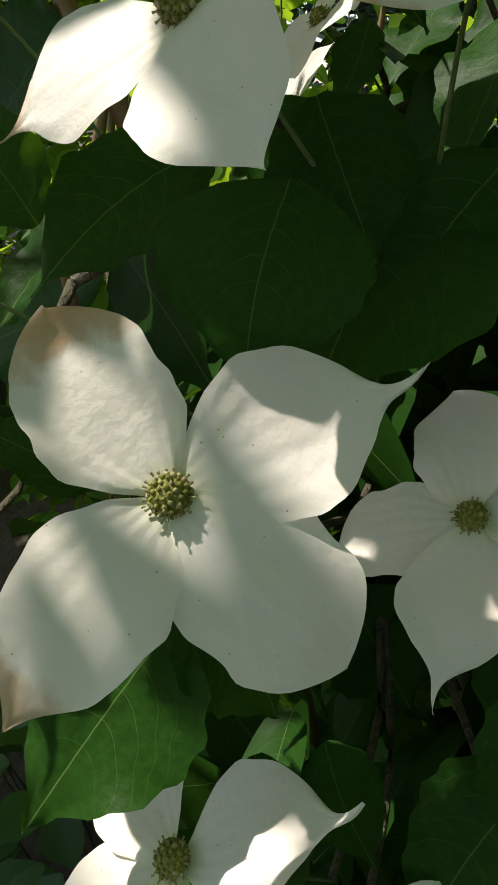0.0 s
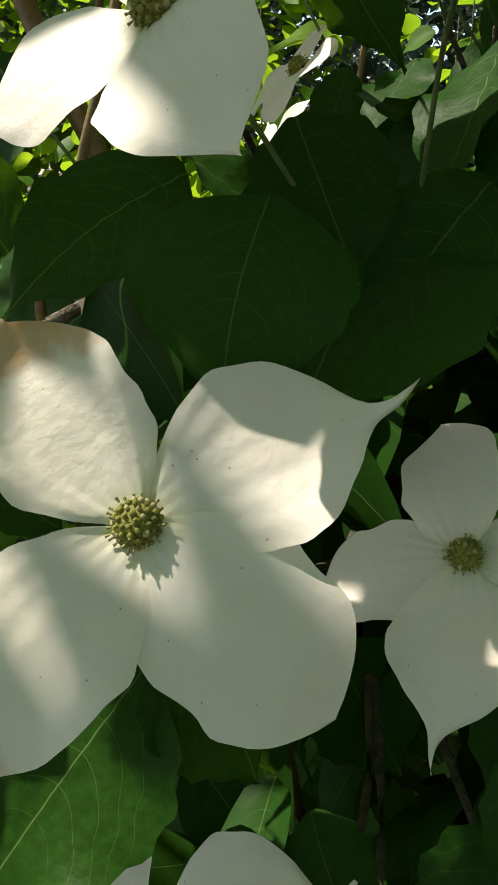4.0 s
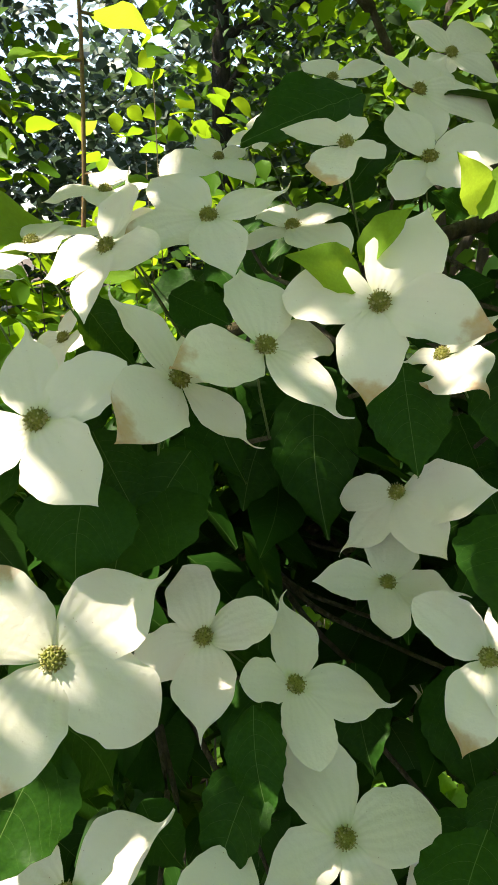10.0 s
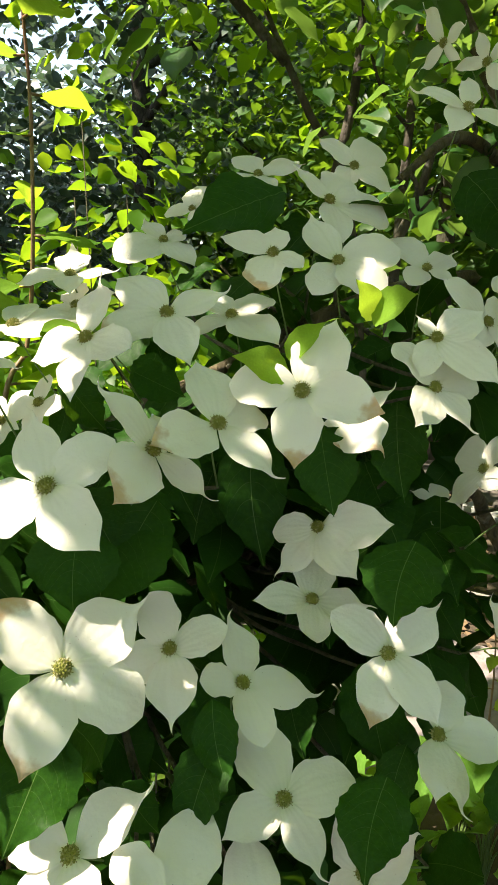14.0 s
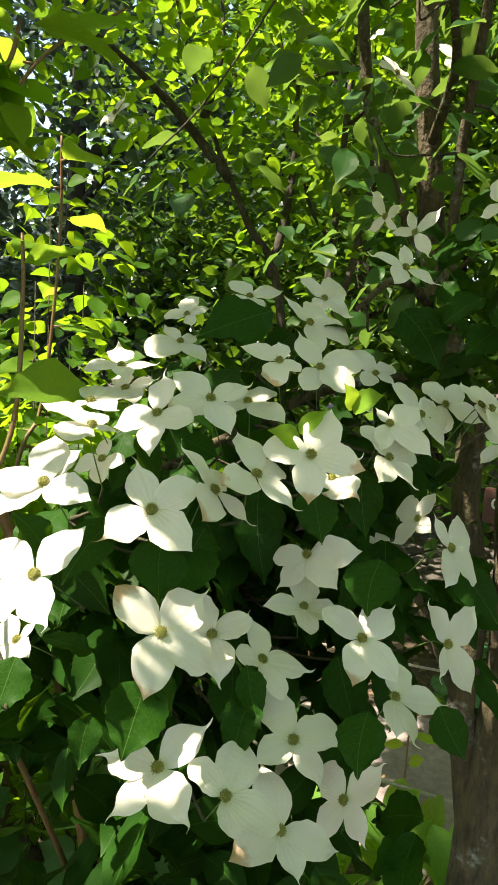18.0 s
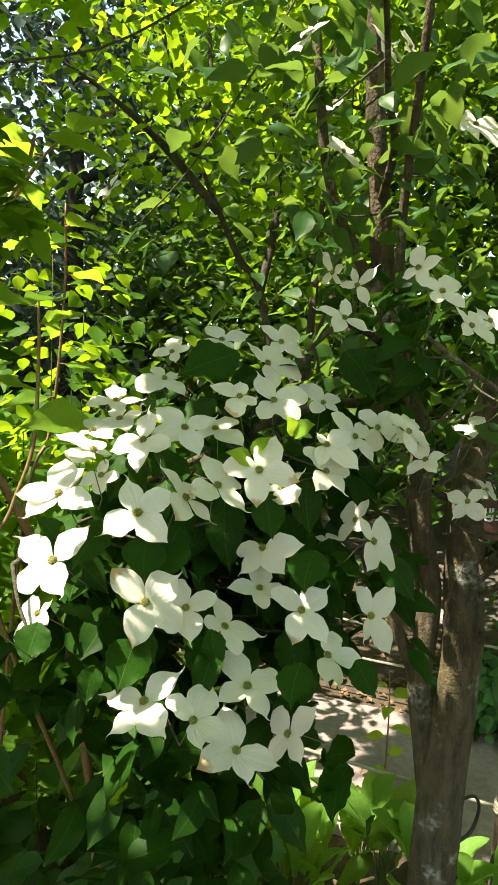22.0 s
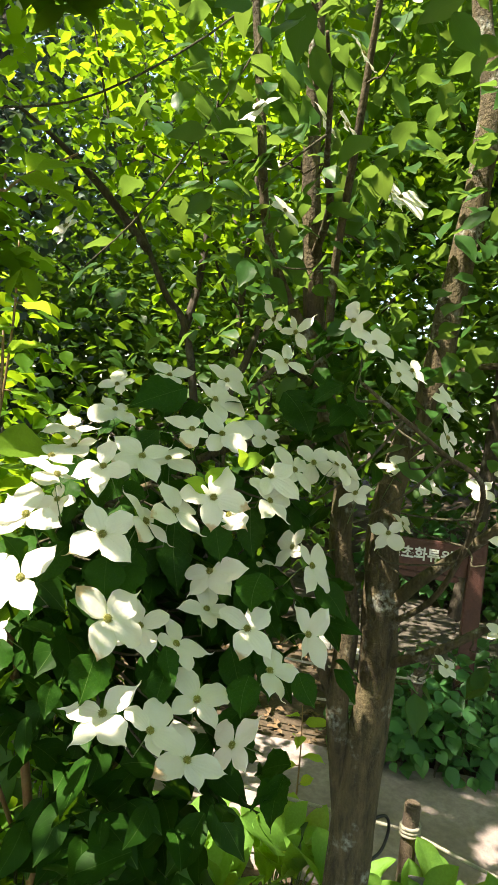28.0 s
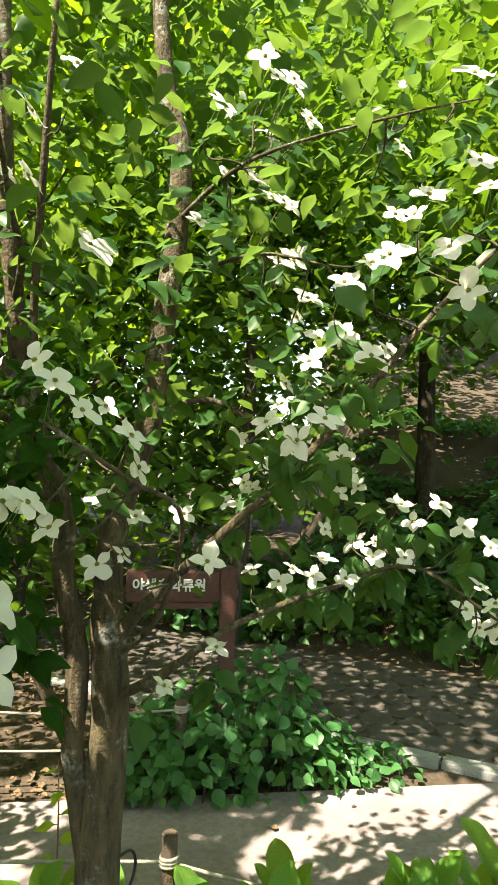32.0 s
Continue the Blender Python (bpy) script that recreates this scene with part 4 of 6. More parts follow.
blossom(0.9342, 0.0728, 1.0805, -0.34, -0.27, 0.90, (254, 0.0377), (337, 0.0317), (62, 0.0377), (154, 0.0318))
blossom(0.7588, 0.0935, 1.0428, -0.05, -0.59, 0.81, (201, 0.0379), (275, 0.0324), (8, 0.0365), (109, 0.0326))
blossom(0.6805, 0.1991, 1.4134, -0.42, -0.19, 0.89, (192, 0.0445), (261, 0.0396), (343, 0.0306), (104, 0.0389))
blossom(1.1739, 0.0309, 1.1959, -0.65, -0.35, 0.68, (213, 0.0384), (294, 0.0384), (21, 0.0399), (119, 0.0392))
blossom(1.1332, -0.0756, 1.2264, -0.72, -0.44, 0.54, (264, 0.0328), (348, 0.0353), (69, 0.0369), (162, 0.0293))
blossom(1.1369, -0.1579, 1.2274, -0.52, -0.47, 0.71, (278, 0.0386), (357, 0.0391), (92, 0.0368), (193, 0.0373))
blossom(1.2345, -0.1946, 1.2697, -0.62, -0.34, 0.71, (233, 0.0443), (300, 0.0426), (25, 0.0453), (136, 0.0391))
blossom(1.2738, -0.2648, 1.2698, -0.60, -0.65, 0.46, (215, 0.0442), (290, 0.0461), (28, 0.0394), (130, 0.0383))
blossom(1.3587, -0.2654, 1.3518, -0.79, 0.02, 0.62, (200, 0.0373), (280, 0.0386), (358, 0.0393), (99, 0.0404))
blossom(1.3948, -0.1566, 1.2891, -0.43, 0.20, 0.88, (228, 0.0354), (320, 0.0403), (45, 0.0377), (133, 0.0405))
blossom(1.2639, -0.1416, 1.3032, -0.66, 0.38, 0.65, (248, 0.0426), (334, 0.0409), (64, 0.0382), (155, 0.0428))
blossom(1.2425, -0.0623, 1.2530, -0.14, -0.27, 0.95, (205, 0.0416), (296, 0.0429), (22, 0.0419), (110, 0.0365))
blossom(1.3893, -0.0123, 1.3133, -0.26, -0.79, 0.56, (207, 0.0355), (295, 0.0332), (28, 0.0399), (118, 0.0328))
blossom(1.2880, -0.2492, 1.4008, -0.35, -0.34, 0.87, (258, 0.0421), (359, 0.0447), (81, 0.0437), (160, 0.0453))
blossom(1.2835, -0.3467, 1.4032, -0.31, -0.61, 0.73, (186, 0.0418), (263, 0.0405), (355, 0.0430), (95, 0.0457))
blossom(1.2933, -0.4016, 1.3512, -0.83, 0.14, 0.54, (220, 0.0376), (318, 0.0454), (46, 0.0384), (124, 0.0400))
blossom(1.3396, -0.4562, 1.3034, -0.57, -0.69, 0.45, (216, 0.0366), (303, 0.0342), (30, 0.0411), (122, 0.0340))
blossom(1.1766, -0.4249, 1.1799, -0.35, -0.48, 0.81, (231, 0.0416), (309, 0.0349), (29, 0.0439), (131, 0.0385))
blossom(1.2521, -0.4461, 1.1256, -0.55, 0.43, 0.72, (248, 0.0338), (328, 0.0431), (57, 0.0345), (156, 0.0345))
blossom(1.3131, -0.4373, 1.2099, -0.14, -0.50, 0.86, (184, 0.0374), (269, 0.0345), (354, 0.0399), (84, 0.0354))
blossom(1.2070, -0.4849, 1.1441, -0.62, 0.72, 0.30, (219, 0.0340), (304, 0.0434), (37, 0.0371), (134, 0.0394))
blossom(1.3100, 0.1748, 1.1926, -0.42, 0.10, 0.90, (225, 0.0330), (317, 0.0380), (45, 0.0385), (132, 0.0373))
blossom(1.3096, 0.0493, 1.2076, -0.03, -0.51, 0.86, (205, 0.0379), (293, 0.0365), (18, 0.0400), (110, 0.0322))
blossom(1.1087, -0.4941, 1.2127, -0.26, 0.47, 0.84, (13, 0.0429), (98, 0.0424), (197, 0.0432), (284, 0.0427))
blossom(1.4310, -0.0011, 1.5135, -0.13, -0.65, 0.75, (32, 0.0386), (135, 0.0357), (216, 0.0432), (309, 0.0430))
blossom(1.4440, -0.0390, 1.5210, -0.91, -0.14, 0.38, (81, 0.0423), (184, 0.0424), (268, 0.0434), (358, 0.0421))
blossom(1.4519, -0.0628, 1.4730, -0.76, -0.16, 0.63, (43, 0.0366), (133, 0.0373), (225, 0.0348), (304, 0.0433))
blossom(1.4586, -0.0866, 1.4351, -0.65, 0.31, 0.69, (98, 0.0394), (172, 0.0413), (262, 0.0342), (346, 0.0389))
blossom(1.4408, -0.0340, 1.4124, -0.72, -0.16, 0.68, (53, 0.0363), (136, 0.0358), (231, 0.0391), (322, 0.0419))
blossom(1.4594, 0.1939, 1.4878, -0.79, -0.17, 0.59, (18, 0.0369), (107, 0.0393), (199, 0.0379), (284, 0.0349))
blossom(1.4783, 0.1515, 1.4890, -0.50, -0.64, 0.58, (84, 0.0370), (166, 0.0421), (262, 0.0373), (355, 0.0366))
blossom(1.4248, 0.2636, 1.4342, -0.85, -0.16, 0.51, (77, 0.0375), (172, 0.0400), (261, 0.0342), (350, 0.0350))
blossom(1.4367, 0.2381, 1.4126, -0.71, 0.17, 0.69, (13, 0.0369), (93, 0.0378), (192, 0.0427), (286, 0.0342))
blossom(1.3098, 0.2620, 1.3789, -0.66, -0.10, 0.75, (82, 0.0398), (155, 0.0386), (268, 0.0340), (343, 0.0435))
blossom(1.2359, 0.1922, 1.5634, -0.53, -0.66, 0.52, (17, 0.0370), (114, 0.0353), (203, 0.0346), (294, 0.0356))
blossom(1.2254, -0.1877, 1.3907, -0.16, -0.24, 0.96, (81, 0.0427), (173, 0.0352), (260, 0.0410), (349, 0.0368))
blossom(1.1120, -0.0872, 1.7964, -0.69, -0.42, 0.60, (77, 0.0362), (154, 0.0424), (258, 0.0351), (347, 0.0432))
blossom(0.9322, -0.0124, 2.4031, -0.90, -0.40, 0.19, (75, 0.0418), (175, 0.0410), (272, 0.0374), (359, 0.0344))
blossom(0.9618, -0.0277, 2.3706, -0.37, -0.73, 0.57, (54, 0.0402), (143, 0.0421), (226, 0.0342), (323, 0.0386))
blossom(1.1809, -0.2484, 2.0987, -0.74, -0.41, 0.54, (33, 0.0411), (121, 0.0389), (204, 0.0365), (303, 0.0368))
blossom(1.1926, -0.2930, 2.0963, -0.81, 0.27, 0.52, (38, 0.0418), (140, 0.0440), (215, 0.0351), (315, 0.0381))
blossom(1.0087, 0.0051, 2.2695, -0.52, -0.30, 0.80, (12, 0.0353), (90, 0.0415), (183, 0.0417), (267, 0.0399))

# ---- twigs ----
rng_t = random.Random(8)
for foot in STEM_ENDS:
    src = min(TWIG_FROM, key=lambda p: (p - foot).length + 0.3 * max(0, p.z - foot.z))
    if (foot - src).length > 0.4:
        src = Vector((0.70, 0.55, 2.6))
    way = foot - src
    sag = Vector((0, 0, -0.10 * way.length))
    tube_part("twig", on_tree([src, src + way * 0.35 + sag * 0.8, src + way * 0.75 + sag * 0.5 + Vector((0.012, 0.02, -0.012)), foot]), [0.0030, 0.0022, 0.0018, 0.0014], MAT_TWIG, tree, 5, 4)

# ---- leaves told apart on the near boughs ----


def leaf_between(base, tip, facing, wide=1.0, me=None, name="leaf", parent=None, root=None):
    base, tip = Vector(base), Vector(tip)
    length = (tip - base).length
    m = basis(base - (ROOT if root is None else root), tip - base, facing, (length * wide, length, length))
    return part(name, me or LEAVES[int(abs(base.x * 997 + base.z * 577)) % len(LEAVES)], tree if parent is None else parent, m)


leaf_between((0.0225, 0.1571, 1.3080), (0.0108, 0.1336, 1.2660), (-0.00, -0.80, 0.60), 1.14, ROUND_LEAF)
# leaf added on the sun's path to the second blossom, to shade it
leaf_between((0.060, 0.185, 1.300), (0.026, 0.146, 1.258), (-0.30, -0.40, 0.85), 1.30, ROUND_LEAF)
leaf_between((-0.0013, 0.2086, 1.3127), (-0.0512, 0.1709, 1.2824), (0.09, -0.82, 0.57), 0.95)
leaf_between((0.0287, 0.1731, 1.3244), (0.0434, 0.1554, 1.2878), (-0.03, -0.84, 0.53), 1.25)
leaf_between((0.0762, 0.1743, 1.3088), (0.0416, 0.1541, 1.2576), (-0.24, -0.78, 0.58), 1.25)
leaf_between((-0.0064, 0.1184, 1.2118), (-0.0430, 0.0833, 1.1758), (0.11, -0.49, 0.87), 1.15)
leaf_between((-0.0043, 0.1172, 1.2175), (0.0222, 0.1099, 1.1804), (0.11, -0.50, 0.86), 1.30)
leaf_between((-0.0362, 0.1571, 1.2234), (-0.0736, 0.1641, 1.2448), (0.20, -0.57, 0.80), 0.90)
leaf_between((0.1738, 0.2261, 1.3316), (0.1648, 0.1867, 1.2375), (-0.33, -0.72, 0.61), 0.95)
leaf_between((0.0880, 0.2247, 1.3014), (0.0731, 0.1969, 1.2745), (-0.11, -0.74, 0.67), 1.30)
leaf_between((0.1524, 0.2410, 1.3058), (0.1250, 0.2299, 1.2463), (-0.26, -0.72, 0.65), 1.20)
leaf_between((0.1927, 0.1644, 1.3433), (0.1880, 0.1381, 1.2901), (-0.40, -0.66, 0.64), 1.10)
leaf_between((0.2627, 0.1670, 1.3557), (0.2601, 0.1474, 1.2838), (-0.50, -0.61, 0.61), 1.10)
leaf_between((0.0794, 0.1039, 1.2090), (0.0747, 0.0724, 1.1731), (-0.16, -0.52, 0.84), 1.00)
# the bright copies among these put the light of backlit leaves into colour
leaf_between((0.1443, 0.1291, 1.3882), (0.1105, 0.1342, 1.4039), (-0.37, -0.73, 0.58), 1.00, YOUNG_LIT_LEAVES[1])
leaf_between((0.1488, 0.1388, 1.3981), (0.1540, 0.1137, 1.4214), (-0.38, -0.74, 0.56), 1.00, YOUNG_LIT_LEAVES[0])
leaf_between((0.2097, 0.1371, 1.4252), (0.2080, 0.0997, 1.4386), (-0.50, -0.70, 0.51), 1.20, YOUNG_LIT_LEAVES[1])
leaf_between((0.2137, 0.1466, 1.4199), (0.1933, 0.1480, 1.4308), (-0.49, -0.70, 0.52), 1.00)
leaf_between((0.2102, 0.1369, 1.4198), (0.1898, 0.1252, 1.4436), (-0.50, -0.69, 0.52), 0.90, YOUNG_LIT_LEAVES[1])
leaf_between((0.0372, 0.2418, 1.3816), (0.0669, 0.2324, 1.3415), (-0.08, -0.81, 0.58), 1.10)
leaf_between((0.0856, 0.2341, 1.3811), (0.1146, 0.2144, 1.3656), (-0.18, -0.80, 0.58), 1.20)
leaf_between((0.2147, 0.0883, 1.2855), (0.1825, 0.0697, 1.2458), (-0.54, -0.46, 0.70), 1.50)
leaf_between((-0.0880, 0.1809, 1.2222), (-0.1108, 0.1567, 1.1908), (-0.18, -0.60, 0.78), 1.20)
leaf_between((0.2906, 0.3753, 1.5219), (0.1897, 0.3860, 1.4870), (-0.53, -0.68, 0.50), 1.00)
leaf_between((0.4110, 0.2598, 1.5319), (0.4218, 0.2007, 1.4673), (-0.66, -0.57, 0.49), 1.20)
leaf_between((0.0340, 0.3508, 1.4204), (-0.0642, 0.3008, 1.4292), (-0.31, -0.75, 0.58), 1.20, YOUNG_LIT_LEAVES[0])
leaf_between((0.1476, 0.0282, 1.1848), (0.1129, 0.0025, 1.1555), (-0.46, -0.39, 0.80), 1.20)
leaf_between((0.0801, 0.0959, 1.1872), (0.0460, 0.0741, 1.1472), (-0.38, -0.47, 0.80), 1.10)
leaf_between((0.2158, 0.0097, 1.1796), (0.2148, -0.0226, 1.1491), (-0.51, -0.35, 0.79), 1.20)
leaf_between((-0.0557, 0.2026, 1.2921), (-0.0835, 0.2034, 1.3325), (-0.23, -0.66, 0.72), 1.00)
leaf_between((0.1161, 0.2785, 1.3322), (0.1047, 0.2708, 1.3029), (-0.26, -0.82, 0.51), 1.20)
leaf_between((0.0448, 0.2220, 1.1313), (0.0786, 0.2082, 1.0666), (-0.05, -0.51, 0.86), 1.10)
leaf_between((-0.0004, 0.1601, 1.1826), (0.0243, 0.1463, 1.1404), (0.06, -0.50, 0.86), 1.10)
leaf_between((-0.0349, 0.1565, 1.1720), (-0.0514, 0.1338, 1.1435), (0.15, -0.47, 0.87), 1.20)
leaf_between((0.0958, 0.2607, 1.2811), (0.0623, 0.2355, 1.2501), (-0.20, -0.69, 0.69), 1.20)
leaf_between((0.1159, 0.1734, 1.1735), (0.0922, 0.1349, 1.1210), (-0.23, -0.51, 0.83), 1.00)
leaf_between((0.2173, 0.1343, 1.1706), (0.2046, 0.0893, 1.1190), (-0.38, -0.43, 0.82), 1.00)
leaf_between((0.0307, 0.1271, 1.1527), (0.0444, 0.1016, 1.1322), (-0.08, -0.46, 0.88), 1.20)
leaf_between((0.2283, 0.2105, 1.3370), (0.2324, 0.1862, 1.2701), (-0.46, -0.63, 0.62), 1.00)
leaf_between((0.1310, 0.3108, 1.3830), (0.1076, 0.3042, 1.3469), (-0.26, -0.79, 0.56), 1.20)
leaf_between((0.0553, 0.3060, 1.3498), (0.0402, 0.2930, 1.3202), (-0.13, -0.79, 0.60), 1.00)
leaf_between((0.3622, 0.2114, 1.2518), (0.3100, 0.1751, 1.1593), (-0.51, -0.49, 0.71), 1.20)
leaf_between((0.2715, 0.2147, 1.2957), (0.2358, 0.2264, 1.2583), (-0.46, -0.56, 0.69), 1.00)
leaf_between((0.0943, 0.2542, 1.2921), (0.1072, 0.2329, 1.2519), (-0.24, -0.67, 0.70), 1.00)
leaf_between((0.2146, 0.0820, 1.1394), (0.1871, 0.0641, 1.1029), (-0.38, -0.37, 0.85), 1.00)
leaf_between((0.0101, 0.1224, 1.1529), (0.0223, 0.0922, 1.1269), (-0.11, -0.48, 0.87), 1.10)

SHADE = []
rng_c = random.Random(77)
# places meant to be sunlit; crown leaves are left out along their sun rays
GAPS = [(1.3, 0.35, 0.3, 0.18), (1.5, -0.1, 0.3, 0.16), (0.02, 0.62, 1.65, 0.08), (2.6, 0.0, 0.0, 0.32), (2.0, 0.3, 0.0, 0.15), (1.1, -0.3, 2.2, 0.26), (0.95, -0.1, 2.0, 0.21), (-0.15, 1.65, 1.6, 0.42), (0.42, 1.9, 1.65, 0.30), (0.3, 1.5, 1.5, 0.25), (0.75, 1.9, 1.6, 0.3), (1.0, 3.6, 1.3, 0.6), (0.6, 2.6, 1.4, 0.4), (-0.9, 2.6, 1.3, 0.5), (0.2, 3.2, 1.4, 0.5), (0.95, 0.8, 0.35, 0.10), (0.75, 0.45, 2.05, 0.14), (1.1, 0.35, 2.3, 0.22), (0.85, 0.20, 2.25, 0.26), (1.2, -0.1, 1.9, 0.16), (0.62, 1.35, 0.6, 0.30)]
# openings left in the added shading leaves so that sun reaches these blossoms
BEAMS = [(-0.0230, 0.0890, 1.2325, 0.018), (-0.0300, 0.0961, 1.2407, 0.008), (0.0125, 0.0910, 1.2330, 0.008),
         (-0.0340, 0.1580, 1.3360, 0.013), (0.0190, 0.1129, 1.3230, 0.013), (0.0345, 0.1361, 1.359, 0.003), (0.0536, 0.1253, 1.3403, 0.005), (0.1078, 0.1235, 1.3541, 0.004), (0.1612, 0.1308, 1.4084, 0.004), (0.1329, 0.2147, 1.4265, 0.012), (0.1264, 0.228, 1.4335, 0.008), (0.1789, 0.2028, 1.4414, 0.009), (0.2709, 0.2165, 1.4514, 0.016), (0.2841, 0.2162, 1.4578, 0.012), (0.3007, 0.1545, 1.4163, 0.012), (0.3077, 0.1384, 1.3831, 0.010),
         (0.2095, 0.0881, 1.2275, 0.006), (0.1141, 0.1003, 1.1557, 0.003), (-0.0500, 0.0848, 1.1317, 0.003), (0.0727, 0.0697, 1.1504, 0.006), (0.1995, 0.0425, 1.1581, 0.003), (0.1479, 0.2558, 1.4159, 0.010), (0.3228, 0.0638, 1.2237, 0.006), (-0.041, 0.178, 1.288, 0.010), (-0.018, 0.192, 1.296, 0.008), (0.335, 0.31, 1.53, 0.014), (0.47, 0.08, 1.55, 0.014), (0.41, 0.26, 1.60, 0.014),
         (-0.125, 0.150, 1.290, 0.048), (-0.090, 0.205, 1.356, 0.040), (-0.03, 0.240, 1.3955, 0.032), (0.00, 0.32, 1.409, 0.065), (0.02, 0.33, 1.35, 0.06), (0.06, 0.37, 1.43, 0.07), (0.04, 0.235, 1.405, 0.03), (-0.067, 0.244, 1.206, 0.05), (-0.15, 0.14, 1.25, 0.05), (0.023, 0.406, 1.318, 0.05), (0.0, 0.6, 1.5, 0.10), (0.1, 0.70, 1.6, 0.10), (-0.06, 0.62, 1.8, 0.10), (-0.06, 0.30, 1.43, 0.04), (-0.10, 0.38, 1.60, 0.10), (-0.10, 0.43, 1.75, 0.10), (-0.08, 0.37, 1.46, 0.06), (0.205, 0.12, 1.432, 0.030)]


def lit(p, margin=0.08, wide=0.065):
    """Whether a sunbeam that reaches one of the bright places passes here."""
    for gx_, gy_, gz_, r in GAPS:
        q = p - Vector((gx_, gy_, gz_))
        if (q - SUN_TO * q.dot(SUN_TO)).length < r + wide:
            return True
    for gx_, gy_, gz_, r in BEAMS:
        q = p - Vector((gx_, gy_, gz_))
        if (q - SUN_TO * q.dot(SUN_TO)).length < r + margin:
            return True
    return False


def hides_bloom(q):
    """Leaves grow beneath the blossoms, which stand clear of them."""
    for c, n in BLOOMS:
        d = q - c
        if d.length_squared > 0.12:
            continue
        h = d.dot(n)
        if h > -0.012 and (d - n * h).length < 0.055 + 0.12 * h:
            return True
    return False


THICK = [w for line in BOUGHS["trunk"] + BOUGHS["limb"][:2] for w in smooth_path(line, 3)]
FORK = [w for w in THICK if 0.5 < w.z < 1.3] + smooth_path(BOUGHS["limb"][2][:4], 3)
WINDOW = [Vector((0.55, -0.05, 1.29)).lerp(Vector((2.3, 1.07, 0.92)), k / 24) for k in range(25)]
WINDOW += [Vector((0.35, -0.08, 1.30)).lerp(Vector((0.87, 0.33, 0.90)), k / 10) for k in range(11)] + [Vector((0.45, 0.02, 1.38)).lerp(Vector((0.87, 0.36, 1.12)), k / 8) for k in range(9)]


def bare(q):
    """The open fork of the stems, and the view from the walk to the sign."""
    return min((q - w).length for w in FORK) < 0.17 or min((q - w).length for w in WINDOW) < 0.11


# leaves below each blossom, in pairs along its twig
rng_l = random.Random(12)
stuff_leaves = []
inner_leaves = []
count = 0
for c, n in BLOOMS:
    out = Vector((n.x, n.y, 0)).normalized()
    near = c.x < 0.5 and c.z < 1.7
    if c.y < 0.16 and c.x < 0.13:
        continue
    for k in range(3 if near else 5):
        a = rng_l.uniform(-1.5, 1.5)
        d = Vector((out.x * math.cos(a) - out.y * math.sin(a), out.x * math.sin(a) + out.y * math.cos(a), 0))
        base = c - n * rng_l.uniform(0.05, 0.12) - Vector((0, 0, rng_l.uniform(0.0, 0.03))) - out * 0.015 + d * 0.005
        length = rng_l.uniform(0.055, 0.085)
        along = d * 0.8 + Vector((0, 0, -rng_l.uniform(0.25, 1.0)))
        if hides_bloom(base + along.normalized() * length * 0.6) or (base.x > 0.3 and bare(base + along.normalized() * length * 0.5)):
            continue
        m = basis(base - ROOT, along, n * 0.7 + Vector((rng_l.gauss(0, 0.25), rng_l.gauss(0, 0.25), 0.6)), (length,) * 3)
        if near and count < 170:
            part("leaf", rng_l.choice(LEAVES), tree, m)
            count += 1
        else:
            (inner_leaves if near else stuff_leaves).append(m)
# inner leaves that close the bough behind the blossoms, in the shade-darkened leaf colour
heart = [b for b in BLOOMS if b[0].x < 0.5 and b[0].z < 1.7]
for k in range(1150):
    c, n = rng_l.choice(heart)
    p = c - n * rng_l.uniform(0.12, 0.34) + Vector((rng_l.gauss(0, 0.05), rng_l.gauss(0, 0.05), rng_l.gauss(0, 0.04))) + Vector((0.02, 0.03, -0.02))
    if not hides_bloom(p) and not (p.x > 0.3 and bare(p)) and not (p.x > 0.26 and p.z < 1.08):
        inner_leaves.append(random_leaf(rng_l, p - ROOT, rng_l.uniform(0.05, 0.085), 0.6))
# the rest of the crown, along the limbs
for k in range(2900):
    p = rng_l.choice(TWIG_FROM)
    if p.z > 2.7:
        continue
    if p.z < 1.36 or (p.x < 0.66 and p.z < 1.8):
        continue
    q = p + Vector((rng_l.gauss(0.03, 0.15), rng_l.gauss(0.03, 0.15), rng_l.gauss(0.04, 0.10)))
    if q.x < 0.45 and q.z < 1.75 or hides_bloom(q) or bare(q) or min((q - w).length for w in THICK) < (0.10 if q.z > 1.7 else 0.12) or (q.z > 1.6 and lit(q, 0.03, -1.0)):
        continue
    stuff_leaves.append(random_leaf(rng_l, q - ROOT, rng_l.uniform(0.045, 0.078), 0.45))
# upper leaves added above the view to shade the paved lane
for k in range(1500):
    q = Vector((rng_l.gauss(1.55, 0.7), rng_l.gauss(0.95, 0.6), rng_l.uniform(2.85, 3.9)))
    if not lit(q):
        stuff_leaves.append(random_leaf(rng_l, q - ROOT, rng_l.uniform(0.08, 0.13), 0.3, 1.2))
scatter("leaf_mass", MID_LEAF, MAT_LEAF_SHADED, inner_leaves, tree, "inner dogwood leaves with shade put into their dark green")
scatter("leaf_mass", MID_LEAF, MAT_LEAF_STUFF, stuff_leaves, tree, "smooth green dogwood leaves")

# ---- trees behind and overhead ----


